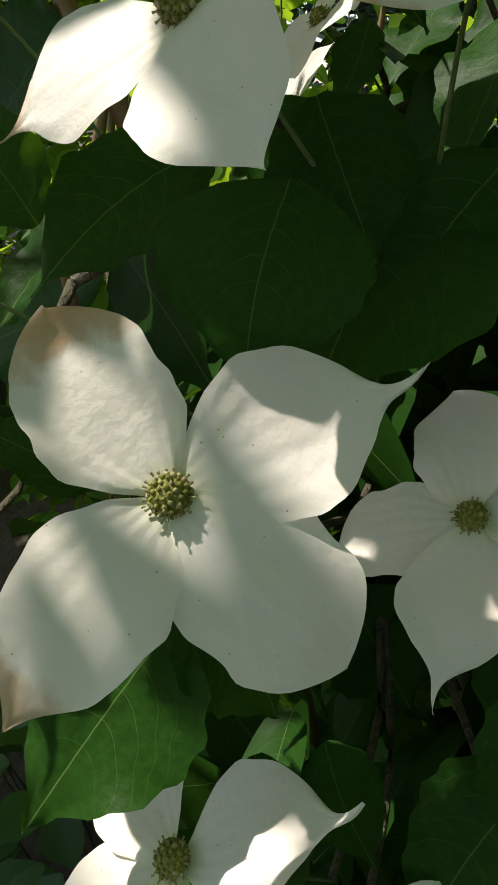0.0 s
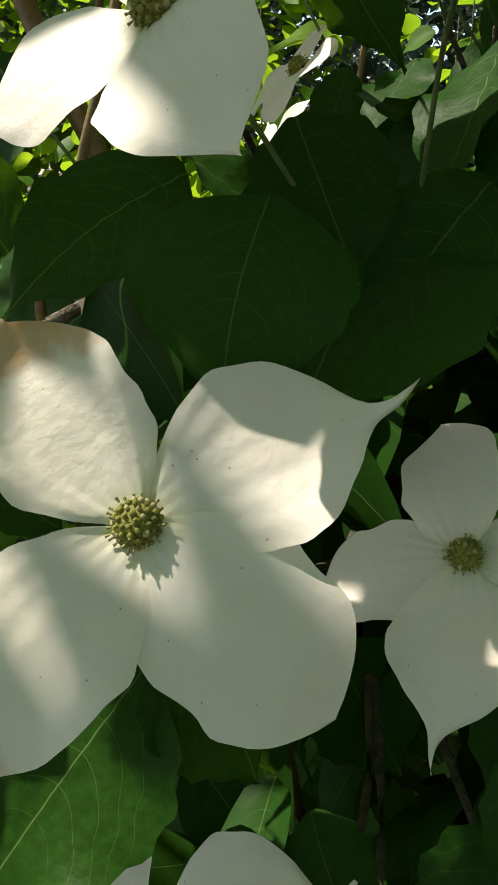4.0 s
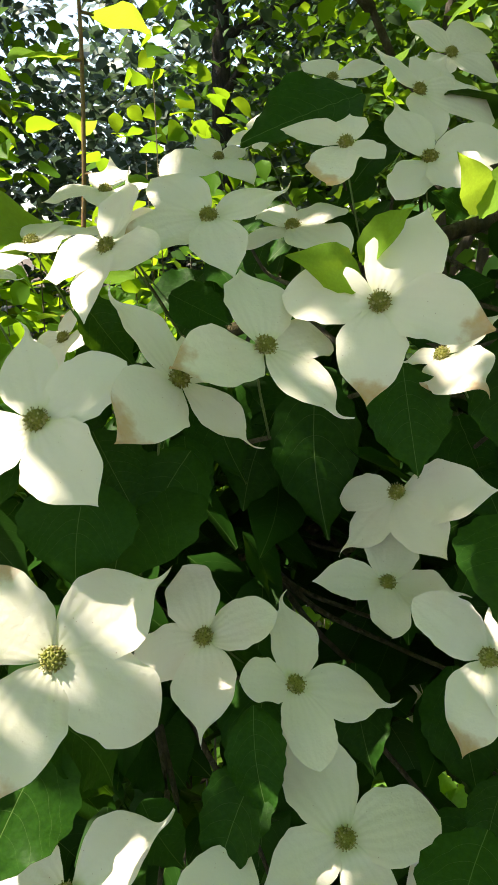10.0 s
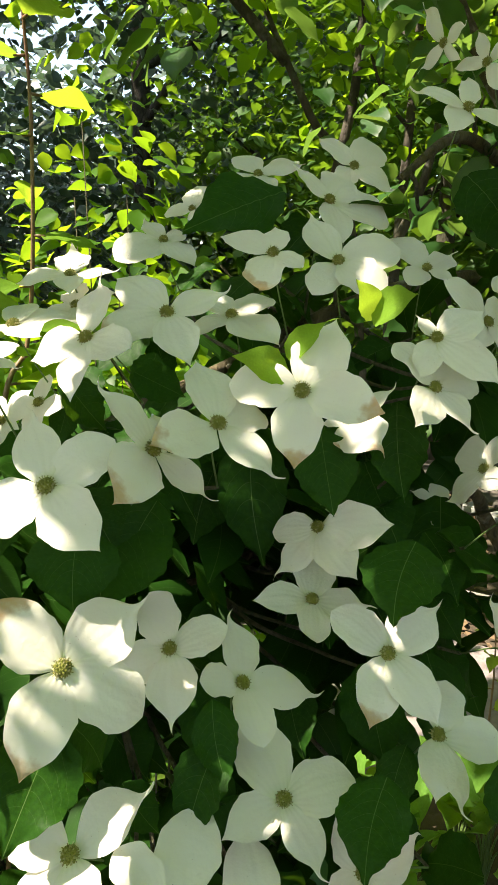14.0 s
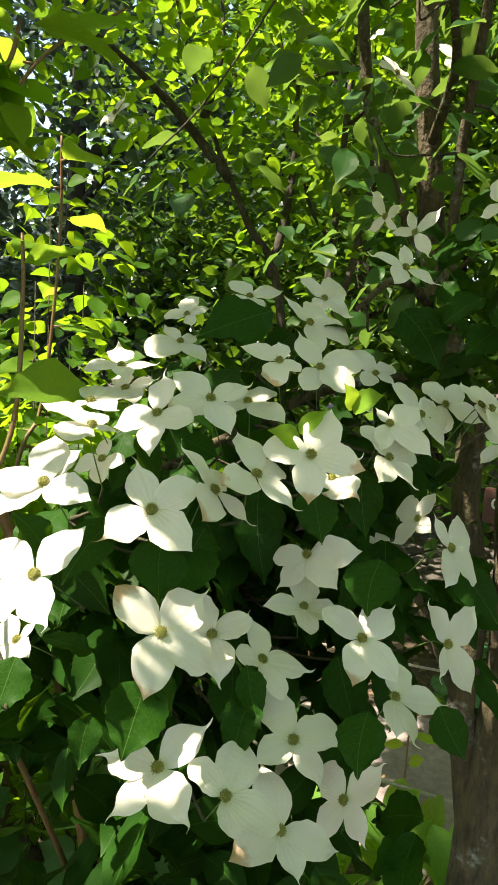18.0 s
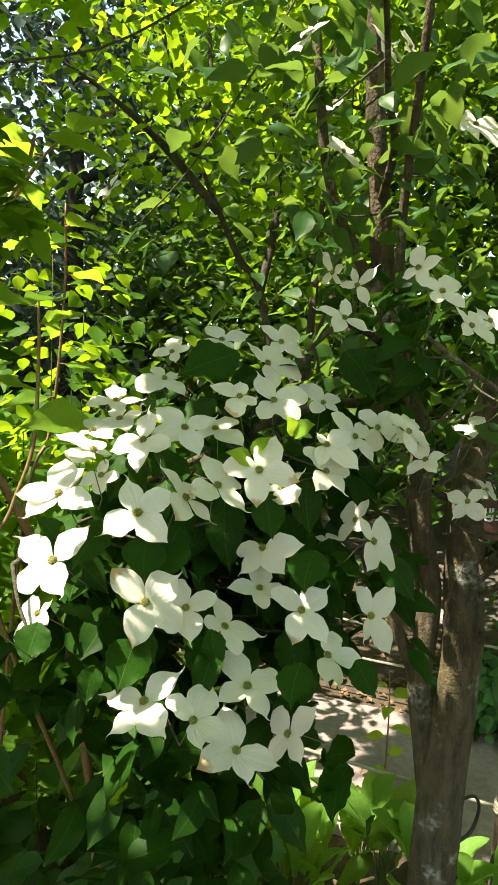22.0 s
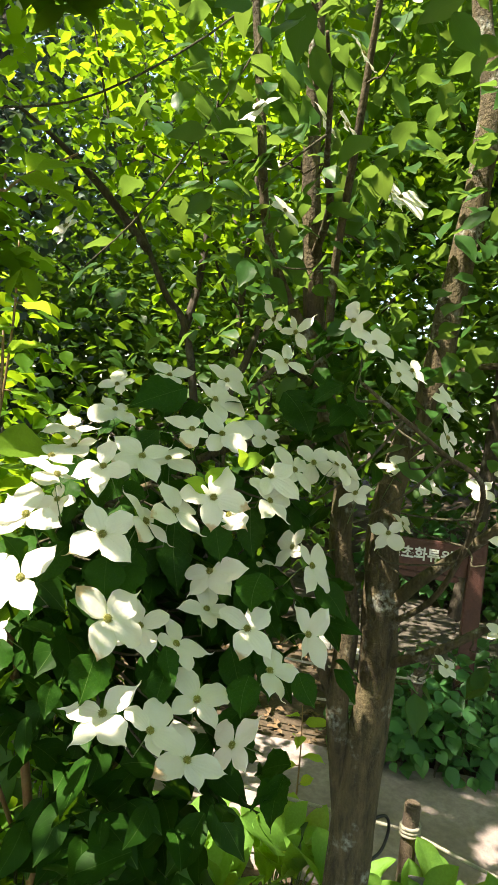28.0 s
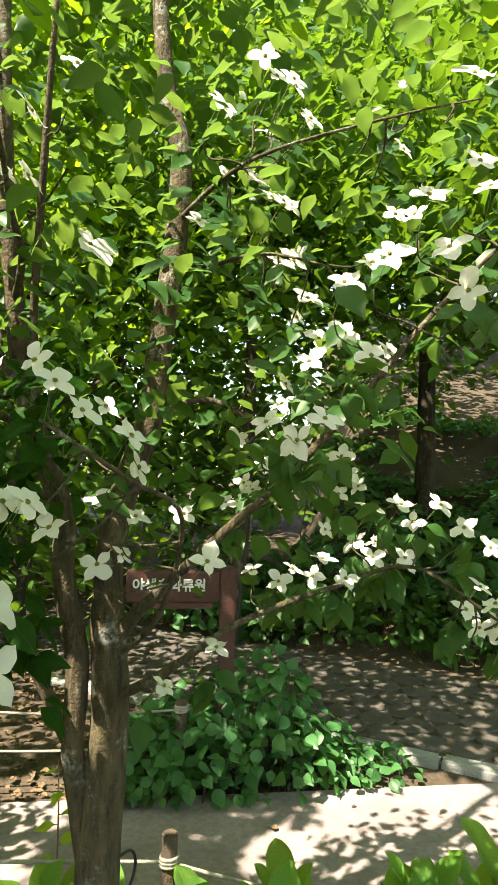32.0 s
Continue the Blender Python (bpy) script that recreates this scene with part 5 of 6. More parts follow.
def far_tree(x, y, height, spread, leaves, size, mat, seed, label, trunk_r=0.12, base_leaf=0.25, lean=(0, 0), limbs=5, start=0.35, clump=0.55, skip=None, line=None):
    """A tapered trunk with limbs and a crown of leaf clumps with gaps."""
    rng = random.Random(seed)
    z0 = rise(x, y) - 0.1
    t = thing("tree", label, "tree", "trees round the garden", (x, y, z0))
    top = Vector((lean[0], lean[1], height))
    tube_part("trunk", [(0, 0, 0), top * 0.25 + Vector((rng.uniform(-0.1, 0.1), rng.uniform(-0.1, 0.1), 0)), top * 0.6, top * 0.95], [trunk_r, trunk_r * 0.8, trunk_r * 0.5, trunk_r * 0.12], MAT_BARK_DARK, t, 9, 5, 0.08, seed)
    ends = [top * k for k in (0.75, 0.85, 0.95)]
    for k, stem in enumerate(line or ()):
        tube_part("limb", [Vector(q) - t.location for q in stem], [trunk_r * 0.75, trunk_r * 0.6, trunk_r * 0.3, trunk_r * 0.1], MAT_BARK_DARK, t, 7, 5, 0.06, seed + 50 + k)
        ends += [Vector(q) - t.location for q in stem[-2:]]
    for k in range(limbs):
        h = rng.uniform(start, 0.8)
        a = 2 * math.pi * (k + rng.random() * 0.6) / limbs
        s = top * h
        e = s + Vector((math.cos(a) * spread * rng.uniform(0.6, 1), math.sin(a) * spread * rng.uniform(0.6, 1), height * rng.uniform(0.05, 0.28)))
        mid_p = s.lerp(e, 0.5) + Vector((0, 0, -0.04 * height))
        tube_part("limb", [s, mid_p, e], [trunk_r * 0.35, trunk_r * 0.22, trunk_r * 0.06], MAT_BARK_DARK, t, 6, 5, 0.05, seed + k)
        ends += [s.lerp(e, 0.55), e, s.lerp(e, 0.8)]
    clumps = []
    for k in range(26 + limbs * 4):
        e = rng.choice(ends)
        clumps.append(e + Vector((rng.gauss(0, spread * 0.25), rng.gauss(0, spread * 0.25), rng.gauss(0, height * base_leaf * 0.35))))
    made = []
    while len(made) < leaves:
        c = rng.choice(clumps)
        p = c + Vector((rng.gauss(0, clump), rng.gauss(0, clump), rng.gauss(0, clump * 0.45)))
        if p.z < 0.3 or (skip and skip(p + Vector((x, y, z0)))):
            continue
        made.append(random_leaf(rng, p, size * rng.uniform(0.7, 1.25), 0.4))
    scatter("crown", SMALL_LEAF, mat, made, t)
    return t


def blocked(p):
    return keep_clear(p) or (p.z > 2.0 and lit(p))


def keep_clear(p):
    """The open space in which one walks, and the dogwood's own room."""
    if p.x < 1.5 and p.y < 1.3 and p.z < 2.9 and p.x > -2.2 and p.y > -2.5:
        return True
    return (p - Vector((-0.36, -0.64, 1.5))).length < 1.8


far_tree(1.75, 1.90, 4.6, 1.2, 3000, 0.075, MAT_TREE_LEAF, 31, "slender dark-stemmed tree with sunlit green leaves", 0.03, 0.3, (0.5, 0.4), 6, 0.45, 0.26, blocked,
         [[(1.74, 1.9, 0.3), (1.6, 2.0, 1.7), (1.477, 2.1, 2.02), (1.319, 2.209, 2.42), (1.206, 2.278, 2.79), (1.1, 2.35, 3.3)],
          [(1.56, 2.03, 1.80), (1.66, 2.05, 2.2), (1.70, 2.1, 2.7), (1.78, 2.2, 3.3)],
          [(1.40, 2.15, 2.2), (1.12, 2.2, 2.45), (0.85, 2.25, 2.62), (0.62, 2.3, 2.72)],
          [(1.3, 2.22, 2.45), (1.42, 2.3, 2.8), (1.45, 2.4, 3.2)],
          [(1.66, 1.95, 1.3), (1.9, 1.9, 1.8), (2.02, 1.95, 2.3), (2.06, 2.0, 2.9)]])
far_tree(3.6, 3.4, 6.0, 1.8, 9000, 0.10, MAT_FAR_LEAF, 32, "leafy broad tree with yellow-green leaves", 0.09, 0.35, (0.2, 0.3), 8, 0.1, 0.5, blocked)
far_tree(-1.0, 4.9, 5.2, 1.5, 4200, 0.13, MAT_TREE_LEAF, 33, "leafy broad tree with yellow-green leaves", 0.08, 0.4, (0.1, 0.2), 8, 0.08, 0.5, blocked)
far_tree(-2.4, 5.4, 5.5, 2.0, 5000, 0.14, MAT_TREE_LEAF, 34, "leafy broad tree with yellow-green leaves", 0.08, 0.4, (0, 0), 8, 0.08, 0.55, blocked)
far_tree(3.2, 8.5, 9.0, 2.6, 15000, 0.15, MAT_CONIFER, 35, "tall grey-green tree seen through gaps", 0.18, 0.4, (0, 0), 9, 0.08, 0.8, blocked)
far_tree(-1.0, 9.5, 9.5, 2.8, 15000, 0.15, MAT_CONIFER, 36, "tall grey-green tree seen through gaps", 0.2, 0.4, (0, 0), 9, 0.08, 0.8, blocked)
far_tree(6.2, 4.6, 7.5, 2.4, 8500, 0.16, MAT_FAR_LEAF, 37, "leafy broad tree with dark green leaves", 0.14, 0.35, (0, 0), 8, 0.1, 0.65, blocked)
far_tree(7.2, 0.9, 7.0, 2.4, 13000, 0.125, MAT_FAR_LEAF, 38, "leafy broad tree on the shaded bank", 0.12, 0.35, (-0.2, 0), 8, 0.2, 0.65, blocked)
far_tree(10.2, -3.4, 8.5, 2.6, 9000, 0.13, MAT_MAPLE_LEAF, 39, "maple with sunlit yellow-green leaves", 0.15, 0.35, (0, 0), 9, 0.2, 0.6, blocked)
far_tree(6.6, -4.6, 7.0, 2.4, 7500, 0.15, MAT_TREE_LEAF, 40, "leafy broad tree on the shaded bank", 0.13, 0.3, (0, 0), 8, 0.3, 0.6, blocked)
far_tree(12.5, 3.6, 9.0, 3.0, 7500, 0.2, MAT_FAR_LEAF, 41, "leafy broad tree with dark green leaves", 0.2, 0.35, (0, 0), 8, 0.1, 0.9, blocked)
far_tree(7.5, 9.5, 9.0, 3.0, 7500, 0.2, MAT_FAR_LEAF, 42, "leafy broad tree with dark green leaves", 0.2, 0.35, (0, 0), 8, 0.1, 0.9, blocked)
far_tree(-5.5, 4.0, 6.5, 2.4, 5000, 0.18, MAT_TREE_LEAF, 43, "leafy broad tree with dark green leaves", 0.15, 0.35, (0, 0), 8, 0.1, 0.7, blocked)
# two trees added out of view behind the walk to block light
far_tree(-3.4, -3.6, 6.5, 2.6, 5000, 0.18, MAT_TREE_LEAF, 44, "leafy broad tree added unseen behind the walk", 0.15, 0.3, (0.4, 0.4), 8, 0.3, 0.7, blocked)
far_tree(2.6, -4.4, 6.5, 2.6, 5500, 0.18, MAT_TREE_LEAF, 45, "leafy broad tree added unseen behind the walk", 0.15, 0.3, (0.2, 0.6), 8, 0.3, 0.7, blocked)
far_tree(4.4, 1.9, 5.5, 1.7, 13000, 0.105, MAT_FAR_LEAF, 46, "leafy tree shading the paved lane", 0.08, 0.25, (0.2, -0.2), 8, 0.45, 0.5, blocked)
far_tree(5.2, -1.9, 5.8, 1.8, 8000, 0.14, MAT_FAR_LEAF, 47, "leafy tree shading the paved lane", 0.09, 0.22, (-0.2, 0.3), 8, 0.5, 0.5, blocked)

for k, (tx, ty) in enumerate(((13.5, 7.5), (17.0, 2.0), (10.5, 13.5), (4.5, 15.5), (-3.5, 16.0), (17.5, -4.0), (7.8, 14.0), (-8.0, 11.0), (14.0, -9.0))):
    far_tree(tx, ty, 5.0 if k in (3, 4, 6) else 9.0, 3.2, 4200, 0.34, MAT_CONIFER if k in (3, 4) else MAT_FAR_LEAF, 300 + k, "tall tree closing the far side of the garden", 0.2, 0.4, (0, 0), 8, 0.05, 1.0, blocked)

# a tree added out of view beside the walk, whose high crown shades the boughs
shade_tree = far_tree(-2.9, 2.2, 4.6, 1.6, 2500, 0.12, MAT_TREE_LEAF, 48, "unseen tree added beside the walk to shade the boughs", 0.11, 0.2, (0.8, -0.4), 8, 0.55, 0.5, blocked)
while len(SHADE) < 7000:
    p = Vector((rng_c.gauss(-1.15, 1.0), rng_c.gauss(0.8, 1.0), rng_c.uniform(2.9, 4.0)))
    if not lit(p) and not keep_clear(p):
        SHADE.append(random_leaf(rng_c, p - shade_tree.location, rng_c.uniform(0.08, 0.13), 0.3, 1.2))
while len(SHADE) < 9500:
    p = Vector((rng_c.gauss(-1.6, 0.5), rng_c.gauss(1.3, 0.5), rng_c.uniform(2.9, 4.0)))
    if not lit(p) and not keep_clear(p):
        SHADE.append(random_leaf(rng_c, p - shade_tree.location, rng_c.uniform(0.08, 0.13), 0.3, 1.2))
for k in range(2200):
    p = Vector((rng_c.gauss(-0.45, 0.4), rng_c.gauss(2.1, 0.4), rng_c.uniform(3.0, 3.9)))
    if not lit(p) and not keep_clear(p):
        SHADE.append(random_leaf(rng_c, p - shade_tree.location, rng_c.uniform(0.08, 0.13), 0.3, 1.2))
scatter("high_crown", SMALL_LEAF, MAT_TREE_LEAF, SHADE, shade_tree)
# leaves added mostly out of view, set where they shade the blossoms
SHADING_LEAVES = []
for k in range(5200):
    p = Vector((rng_c.uniform(-0.12, 0.62), rng_c.uniform(0.0, 0.42), rng_c.uniform(1.08, 1.74)))
    q = p + SUN_TO * ((rng_c.uniform(2.0, 2.35) + 0.25 * max(0, p.x) - p.z) / SUN_TO.z)
    low = p - SUN_TO * ((p.z - 1.25) / SUN_TO.z)
    if not lit(q, 0.044 if -0.06 < low.x < 0.05 and 0.05 < low.y < 0.15 else 0.031):
        SHADING_LEAVES.append(random_leaf(rng_c, q - shade_tree.location, rng_c.uniform(0.055, 0.08), 0.3, 1.5))
for k in range(1100):
    p = Vector((rng_c.uniform(-0.06, 0.14), rng_c.uniform(0.05, 0.19), 1.25))
    q = p + SUN_TO * rng_c.uniform(0.42, 0.60)
    if not lit(q, 0.015):
        SHADING_LEAVES.append(random_leaf(rng_c, q - shade_tree.location, rng_c.uniform(0.028, 0.040), 0.3, 1.5))
scatter("hanging_leaves", SMALL_LEAF, MAT_TREE_LEAF, SHADING_LEAVES, shade_tree)
# boughs added to carry the shading leaves
for k, (bx, by, bz) in enumerate(((-0.30, 0.34, 2.30), (-0.62, 0.30, 2.12))):
    b = Vector((bx, by, bz)) - shade_tree.location
    tube_part("bough", [Vector((1.6, -1.5, 1.2)), Vector((1.9, -1.7, 0.9)).lerp(b, 0.35), b], [0.012, 0.007, 0.002], MAT_BARK_DARK, shade_tree, 6, 5, 0.05, 90 + k)
for k in range(9):
    a = 0.7 * k
    e = Vector((-1.05 + 1.0 * math.cos(a), 0.6 + 1.0 * math.sin(a), 3.5)) - shade_tree.location
    tube_part("limb", [Vector((0.5, -0.25, 2.7)), Vector((1.2, -0.8, 3.3)).lerp(e, 0.5), e], [0.035, 0.02, 0.006], MAT_BARK_DARK, shade_tree, 6, 5, 0.05, k)

# ---- sign, posts and ropes ----
sign = thing("garden_sign", "dark red-brown wooden sign with white lettering on a square post", "sign", at=(2.42, 0.92, 0))


def box(name, centre, size, mat, parent, turn=0.0, bevel=0.004, label=""):
    bm = bmesh.new()
    bmesh.ops.create_cube(bm, size=1)
    for v in bm.verts:
        v.co = Vector((v.co.x * size[0], v.co.y * size[1], v.co.z * size[2]))
    bmesh.ops.bevel(bm, geom=bm.edges[:], offset=bevel, segments=2, affect="EDGES")
    me = bpy.data.meshes.new(name)
    bm.to_mesh(me)
    bm.free()
    me.materials.append(mat)
    return part(name, me, parent, Matrix.Translation(centre) @ Matrix.Rotation(turn, 4, "Z"), label)


SIGN_TURN = math.atan2(0.853 - 1.254, 2.472 - 2.221)
box("post", (0.045, -0.055, 0.46), (0.075, 0.075, 1.06), MAT_SIGN, sign, SIGN_TURN)
board_mid = Vector((2.325, 1.085, 0.895)) - Vector((2.42, 0.92, 0))
board = box("board", board_mid, (0.45, 0.035, 0.150), MAT_SIGN, sign, SIGN_TURN, 0.006)
box("board", board_mid + Vector((0, 0, -0.092)), (0.38, 0.028, 0.028), MAT_SIGN, sign, SIGN_TURN, 0.005)
text = bpy.data.curves.new("lettering", "FONT")
text.body, text.size, text.extrude, text.align_x, text.align_y = "야생초화류원", 0.064, 0.002, "CENTER", "CENTER"
text.offset = 0.0017
letters_src = bpy.data.objects.new("lettering_source", text)
scene.collection.objects.link(letters_src)
bpy.context.view_layer.update()
letters_mesh = bpy.data.meshes.new_from_object(letters_src.evaluated_get(bpy.context.evaluated_depsgraph_get()))
bpy.data.objects.remove(letters_src)
letters_mesh.materials.clear()
letters_mesh.materials.append(MAT_WHITE)
part("lettering", letters_mesh, board, Matrix.Translation((-0.02, -0.0205, 0.004)) @ Matrix.Rotation(math.pi / 2, 4, "X"), "white lettering")


def rope_post(x, y, top, r, label, wraps, group):
    p = thing("rope_post", label, "post", group, (x, y, 0))
    bm = bmesh.new()
    bmesh.ops.create_cone(bm, cap_ends=True, segments=14, radius1=r * 1.03, radius2=r * 0.97, depth=top + 0.1, matrix=Matrix.Translation((0, 0, top / 2 - 0.05)))
    bmesh.ops.bevel(bm, geom=[e for e in bm.edges if abs(e.verts[0].co.z - e.verts[1].co.z) < 1e-4 and e.verts[0].co.z > top * 0.9], offset=r * 0.18, segments=2, affect="EDGES")
    me = bpy.data.meshes.new("stake")
    bm.to_mesh(me)
    bm.free()
    me.materials.append(MAT_POST)
    part("stake", me, p)
    for h in wraps:
        pts = [(math.cos(a) * r * 1.12, math.sin(a) * r * 1.12, h + 0.011 * a / (2 * math.pi)) for a in np.linspace(0, 6 * math.pi, 40)]
        v, f = tube(pts, [0.0055], 6)
        part("rope_coil", mesh_from("rope_coil", v, f, MAT_ROPE), p)
    return p


rope_post(1.375, 0.46, 0.36, 0.025, "short brown wooden stake holding the path rope", (0.26,), "rope posts")
rope_post(2.21, 0.95, 0.42, 0.025, "brown wooden stake with rope wound round it", (0.215, 0.36), "rope posts")
rope_post(1.62, -0.62, 0.36, 0.025, "short brown wooden stake holding the path rope", (0.26,), "rope posts")
rope_post(0.86, 1.25, 0.44, 0.032, "short brown wooden stake holding the path rope", (0.30,), "rope posts")
rope_post(1.56, 1.95, 0.5, 0.028, "brown wooden stake with rope wound round it", (0.22, 0.40), "rope posts")


def rope(a, b, sag, label):
    a, b = Vector(a), Vector(b)
    pts = [a.lerp(b, k / 16) - Vector((0, 0, sag * 4 * (k / 16) * (1 - k / 16))) for k in range(17)]
    v, f = tube(pts, [0.0055], 7, 0.12, 3)
    tagged(new("rope", mesh_from("rope", v, f, MAT_ROPE)), label, "rope", "path ropes")


rope((0.86, 1.25, 0.31), (1.375, 0.46, 0.27), -0.0, "pale rope strung between stakes beside the path")
rope((1.375, 0.46, 0.27), (1.62, -0.62, 0.27), 0.03, "pale rope strung between stakes beside the path")
rope((2.21, 0.95, 0.225), (1.56, 1.95, 0.23), 0.03, "pale rope strung low along the far bed")
rope((2.21, 0.95, 0.37), (1.56, 1.95, 0.41), 0.03, "pale rope strung along the far bed")
v, f = tube(smooth_path([(0.915, 0.32, 0.555), (0.95, 0.30, 0.565), (0.965, 0.295, 0.53), (0.95, 0.30, 0.48), (0.915, 0.31, 0.46)], 6), [0.004], 6)
tagged(new("cable_loop", mesh_from("cable_loop", v, f, MAT_CABLE)), "thin black cable looped off the trunk", "cable")

# ---- paved lane and kerb ----
kerb = thing("kerb", "row of grey kerb stones along the paved lane", "kerb", at=(3.1, 0.2, 0), kind="structure")
for k in range(9):
    yk = 2.3 - k * 0.52
    box("kerb_stone", (0.012 * k - 0.03 + (0.02 if k > 5 else 0), yk - 0.2, -0.032), (0.10, 0.505, 0.12), MAT_KERB, kerb, random.Random(k).uniform(-0.02, 0.02), 0.012)
lane = tagged(new("paved_lane", mesh_from("paved_lane", [(3.16, -6, 0.004), (4.66, -6, 0.004), (4.66, 6, 0.004), (3.16, 6, 0.004)], [(0, 1, 2, 3)], MAT_SOIL)), "lane of worn grey paving stones in shade", "lane", kind="structure")
PAVERS = []
for k in range(4):
    bm = bmesh.new()
    bmesh.ops.create_cone(bm, cap_ends=True, segments=6, radius1=0.121, radius2=0.121, depth=0.05)
    rk = random.Random(60 + k)
    for v in bm.verts[:]:
        if v.co.z > 0:
            low = min((w for w in bm.verts if w.co.z < 0), key=lambda w: (w.co - v.co).length)
            shift = Vector((rk.uniform(-0.012, 0.012), rk.uniform(-0.012, 0.012), 0))
            v.co += shift
            low.co += shift
    bmesh.ops.bevel(bm, geom=[e for e in bm.edges if e.verts[0].co.z > 0 and e.verts[1].co.z > 0], offset=0.008, segments=1, affect="EDGES")
    me = bpy.data.meshes.new("paver")
    bm.to_mesh(me)
    bm.free()
    me.materials.append(MAT_PAVER)
    PAVERS.append(me)
rng_p = random.Random(4)
for i in range(7):
    for j in range(36):
        xp, yp = 3.30 + i * 0.192, -2.6 + j * 0.2217 + (0.111 if i % 2 else 0)
        part("paver", PAVERS[(i * 3 + j * 5) % 4], lane, Matrix.Translation((xp, yp, rng_p.uniform(-0.005, 0.004))) @ Matrix.Rotation(math.radians(0) + math.pi * (rng_p.randint(0, 5) / 3) + rng_p.uniform(-0.05, 0.05), 4, "Z"))

# ---- plants on the ground ----
BIG_LEAVES = [leaf_mesh("leaf", 40 + k, w, MAT_BED_LEAF, 16, 8, d, f, 0.03, True) for k, (w, d, f) in enumerate(((0.24, 0.18, 0.4), (0.27, 0.10, 0.3), (0.21, 0.25, 0.45)))]


def bed_plant(x, y, leaves, height, seed):
    """A tuft of broad oval leaves on upright stalks."""
    rng = random.Random(seed)
    p = thing("bed_plant", "tuft of broad oval light-green leaves on stalks", "plant", "plants along the near bed", (x, y, 0))
    for k in range(leaves):
        a = 2 * math.pi * (k + rng.random() * 0.7) / leaves
        d = Vector((math.cos(a), math.sin(a), 0))
        base = d * rng.uniform(0.015, 0.06) + Vector((0, 0, height * rng.uniform(0.2, 0.75)))
        along = d * rng.uniform(0.2, 0.8) + Vector((0, 0, rng.uniform(0.6, 1.1)))
        ln = rng.uniform(0.12, 0.20)
        part("leaf", rng.choice(BIG_LEAVES), p, basis(base, along, -d * 0.8 + Vector((rng.gauss(0, 0.3), rng.gauss(0, 0.3), 0.8)), (ln, ln, ln)))
        v, f = tube(smooth_path([d * 0.004 - Vector((0, 0, 0.03)), base * 0.5 + Vector((0, 0, 0.02)), base], 3), [0.0035, 0.0022], 5)
        part("stalk", mesh_from("stalk", v, f, MAT_STEM), p)


rng_g = random.Random(9)
for k in range(34):
    t = -0.95 + k * 0.06
    base = Vector((1.20, 0.38, 0)) + PATH_DIR * t * 1.25 + PATH_OUT * rng_g.uniform(-0.26, 0.12)
    if (base - Vector((0.885, 0.34, 0))).length < 0.16:
        continue
    bed_plant(base.x, base.y, rng_g.randint(8, 12), rng_g.uniform(0.20, 0.32), 100 + k)


def cover(name, label, category, spots, leaf, mat, size, count, seed, stems=True):
    """A low leafy plant: stems and many leaves."""
    rng = random.Random(seed)
    x, y, r, h = spots
    p = thing(name, label, category, "leafy ground plants", (x, y, rise(x, y)))
    made, tubes = [], []
    for k in range(count):
        a, d = rng.uniform(0, 6.283), r * math.sqrt(rng.random())
        top = h * (1 - 0.75 * (d / r) ** 2) * rng.uniform(0.25, 1.0)
        q = Vector((math.cos(a) * d, math.sin(a) * d, top))
        m = basis(q, Vector((math.cos(a + rng.gauss(0, 0.9)), math.sin(a + rng.gauss(0, 0.9)), rng.uniform(-0.8, 0.5))), Vector((math.cos(a) * 0.5 + rng.gauss(0, 0.45), math.sin(a) * 0.5 + rng.gauss(0, 0.45), 0.9)), (size * rng.uniform(0.7, 1.2),) * 3)
        made.append(m)
        if stems and k % (4 if h < 1.2 else 16) == 0:
            tubes.append(tube([Vector((q.x * 0.8, q.y * 0.8, -0.03)), q * 0.95], [0.003, 0.0016], 4))
    scatter("foliage", leaf, mat, made, p)
    if tubes:
        v, f = join(tubes)
        ob = part("stalk_mass", mesh_from("stalk_mass", v, f, MAT_TWIG), p)
        ob["kind"] = "stuff"


cover("leafy_plant", "mound of glossy green leaves beside the sign", "plant", (2.36, 0.98, 0.34, 0.52), HEART_LEAF, MAT_COVER_LEAF, 0.074, 430, 201)
cover("leafy_plant", "mound of glossy green leaves beside the sign", "plant", (2.58, 0.72, 0.36, 0.62), HEART_LEAF, MAT_COVER_LEAF, 0.078, 480, 202)
cover("leafy_plant", "low sprawling green leaves at the path's edge", "plant", (2.16, 1.08, 0.22, 0.36), HEART_LEAF, MAT_COVER_LEAF, 0.055, 240, 213)
cover("leafy_plant", "low sprawling green leaves at the path's edge", "plant", (2.72, 0.44, 0.26, 0.26), HEART_LEAF, MAT_COVER_LEAF, 0.058, 260, 203)
cover("leafy_plant", "low sprawling green leaves at the path's edge", "plant", (2.22, 1.12, 0.26, 0.30), HEART_LEAF, MAT_COVER_LEAF, 0.055, 230, 204)
cover("leafy_plant", "low sprawling green leaves at the path's edge", "plant", (2.85, 0.20, 0.18, 0.14), HEART_LEAF, MAT_COVER_LEAF, 0.06, 80, 205)
# dogwood-leaf shrubs added to keep the gaps under the boughs dark
cover("leafy_plant", "dark shrub of green leaves added to fill the gap under the boughs", "shrub", (0.25, 0.75, 0.45, 0.75), HEART_LEAF, MAT_LEAF_STUFF, 0.10, 330, 206)
cover("leafy_plant", "dark shrub of green leaves added to fill the gap under the boughs", "shrub", (-0.25, 0.85, 0.45, 0.8), HEART_LEAF, MAT_LEAF_STUFF, 0.10, 330, 207)
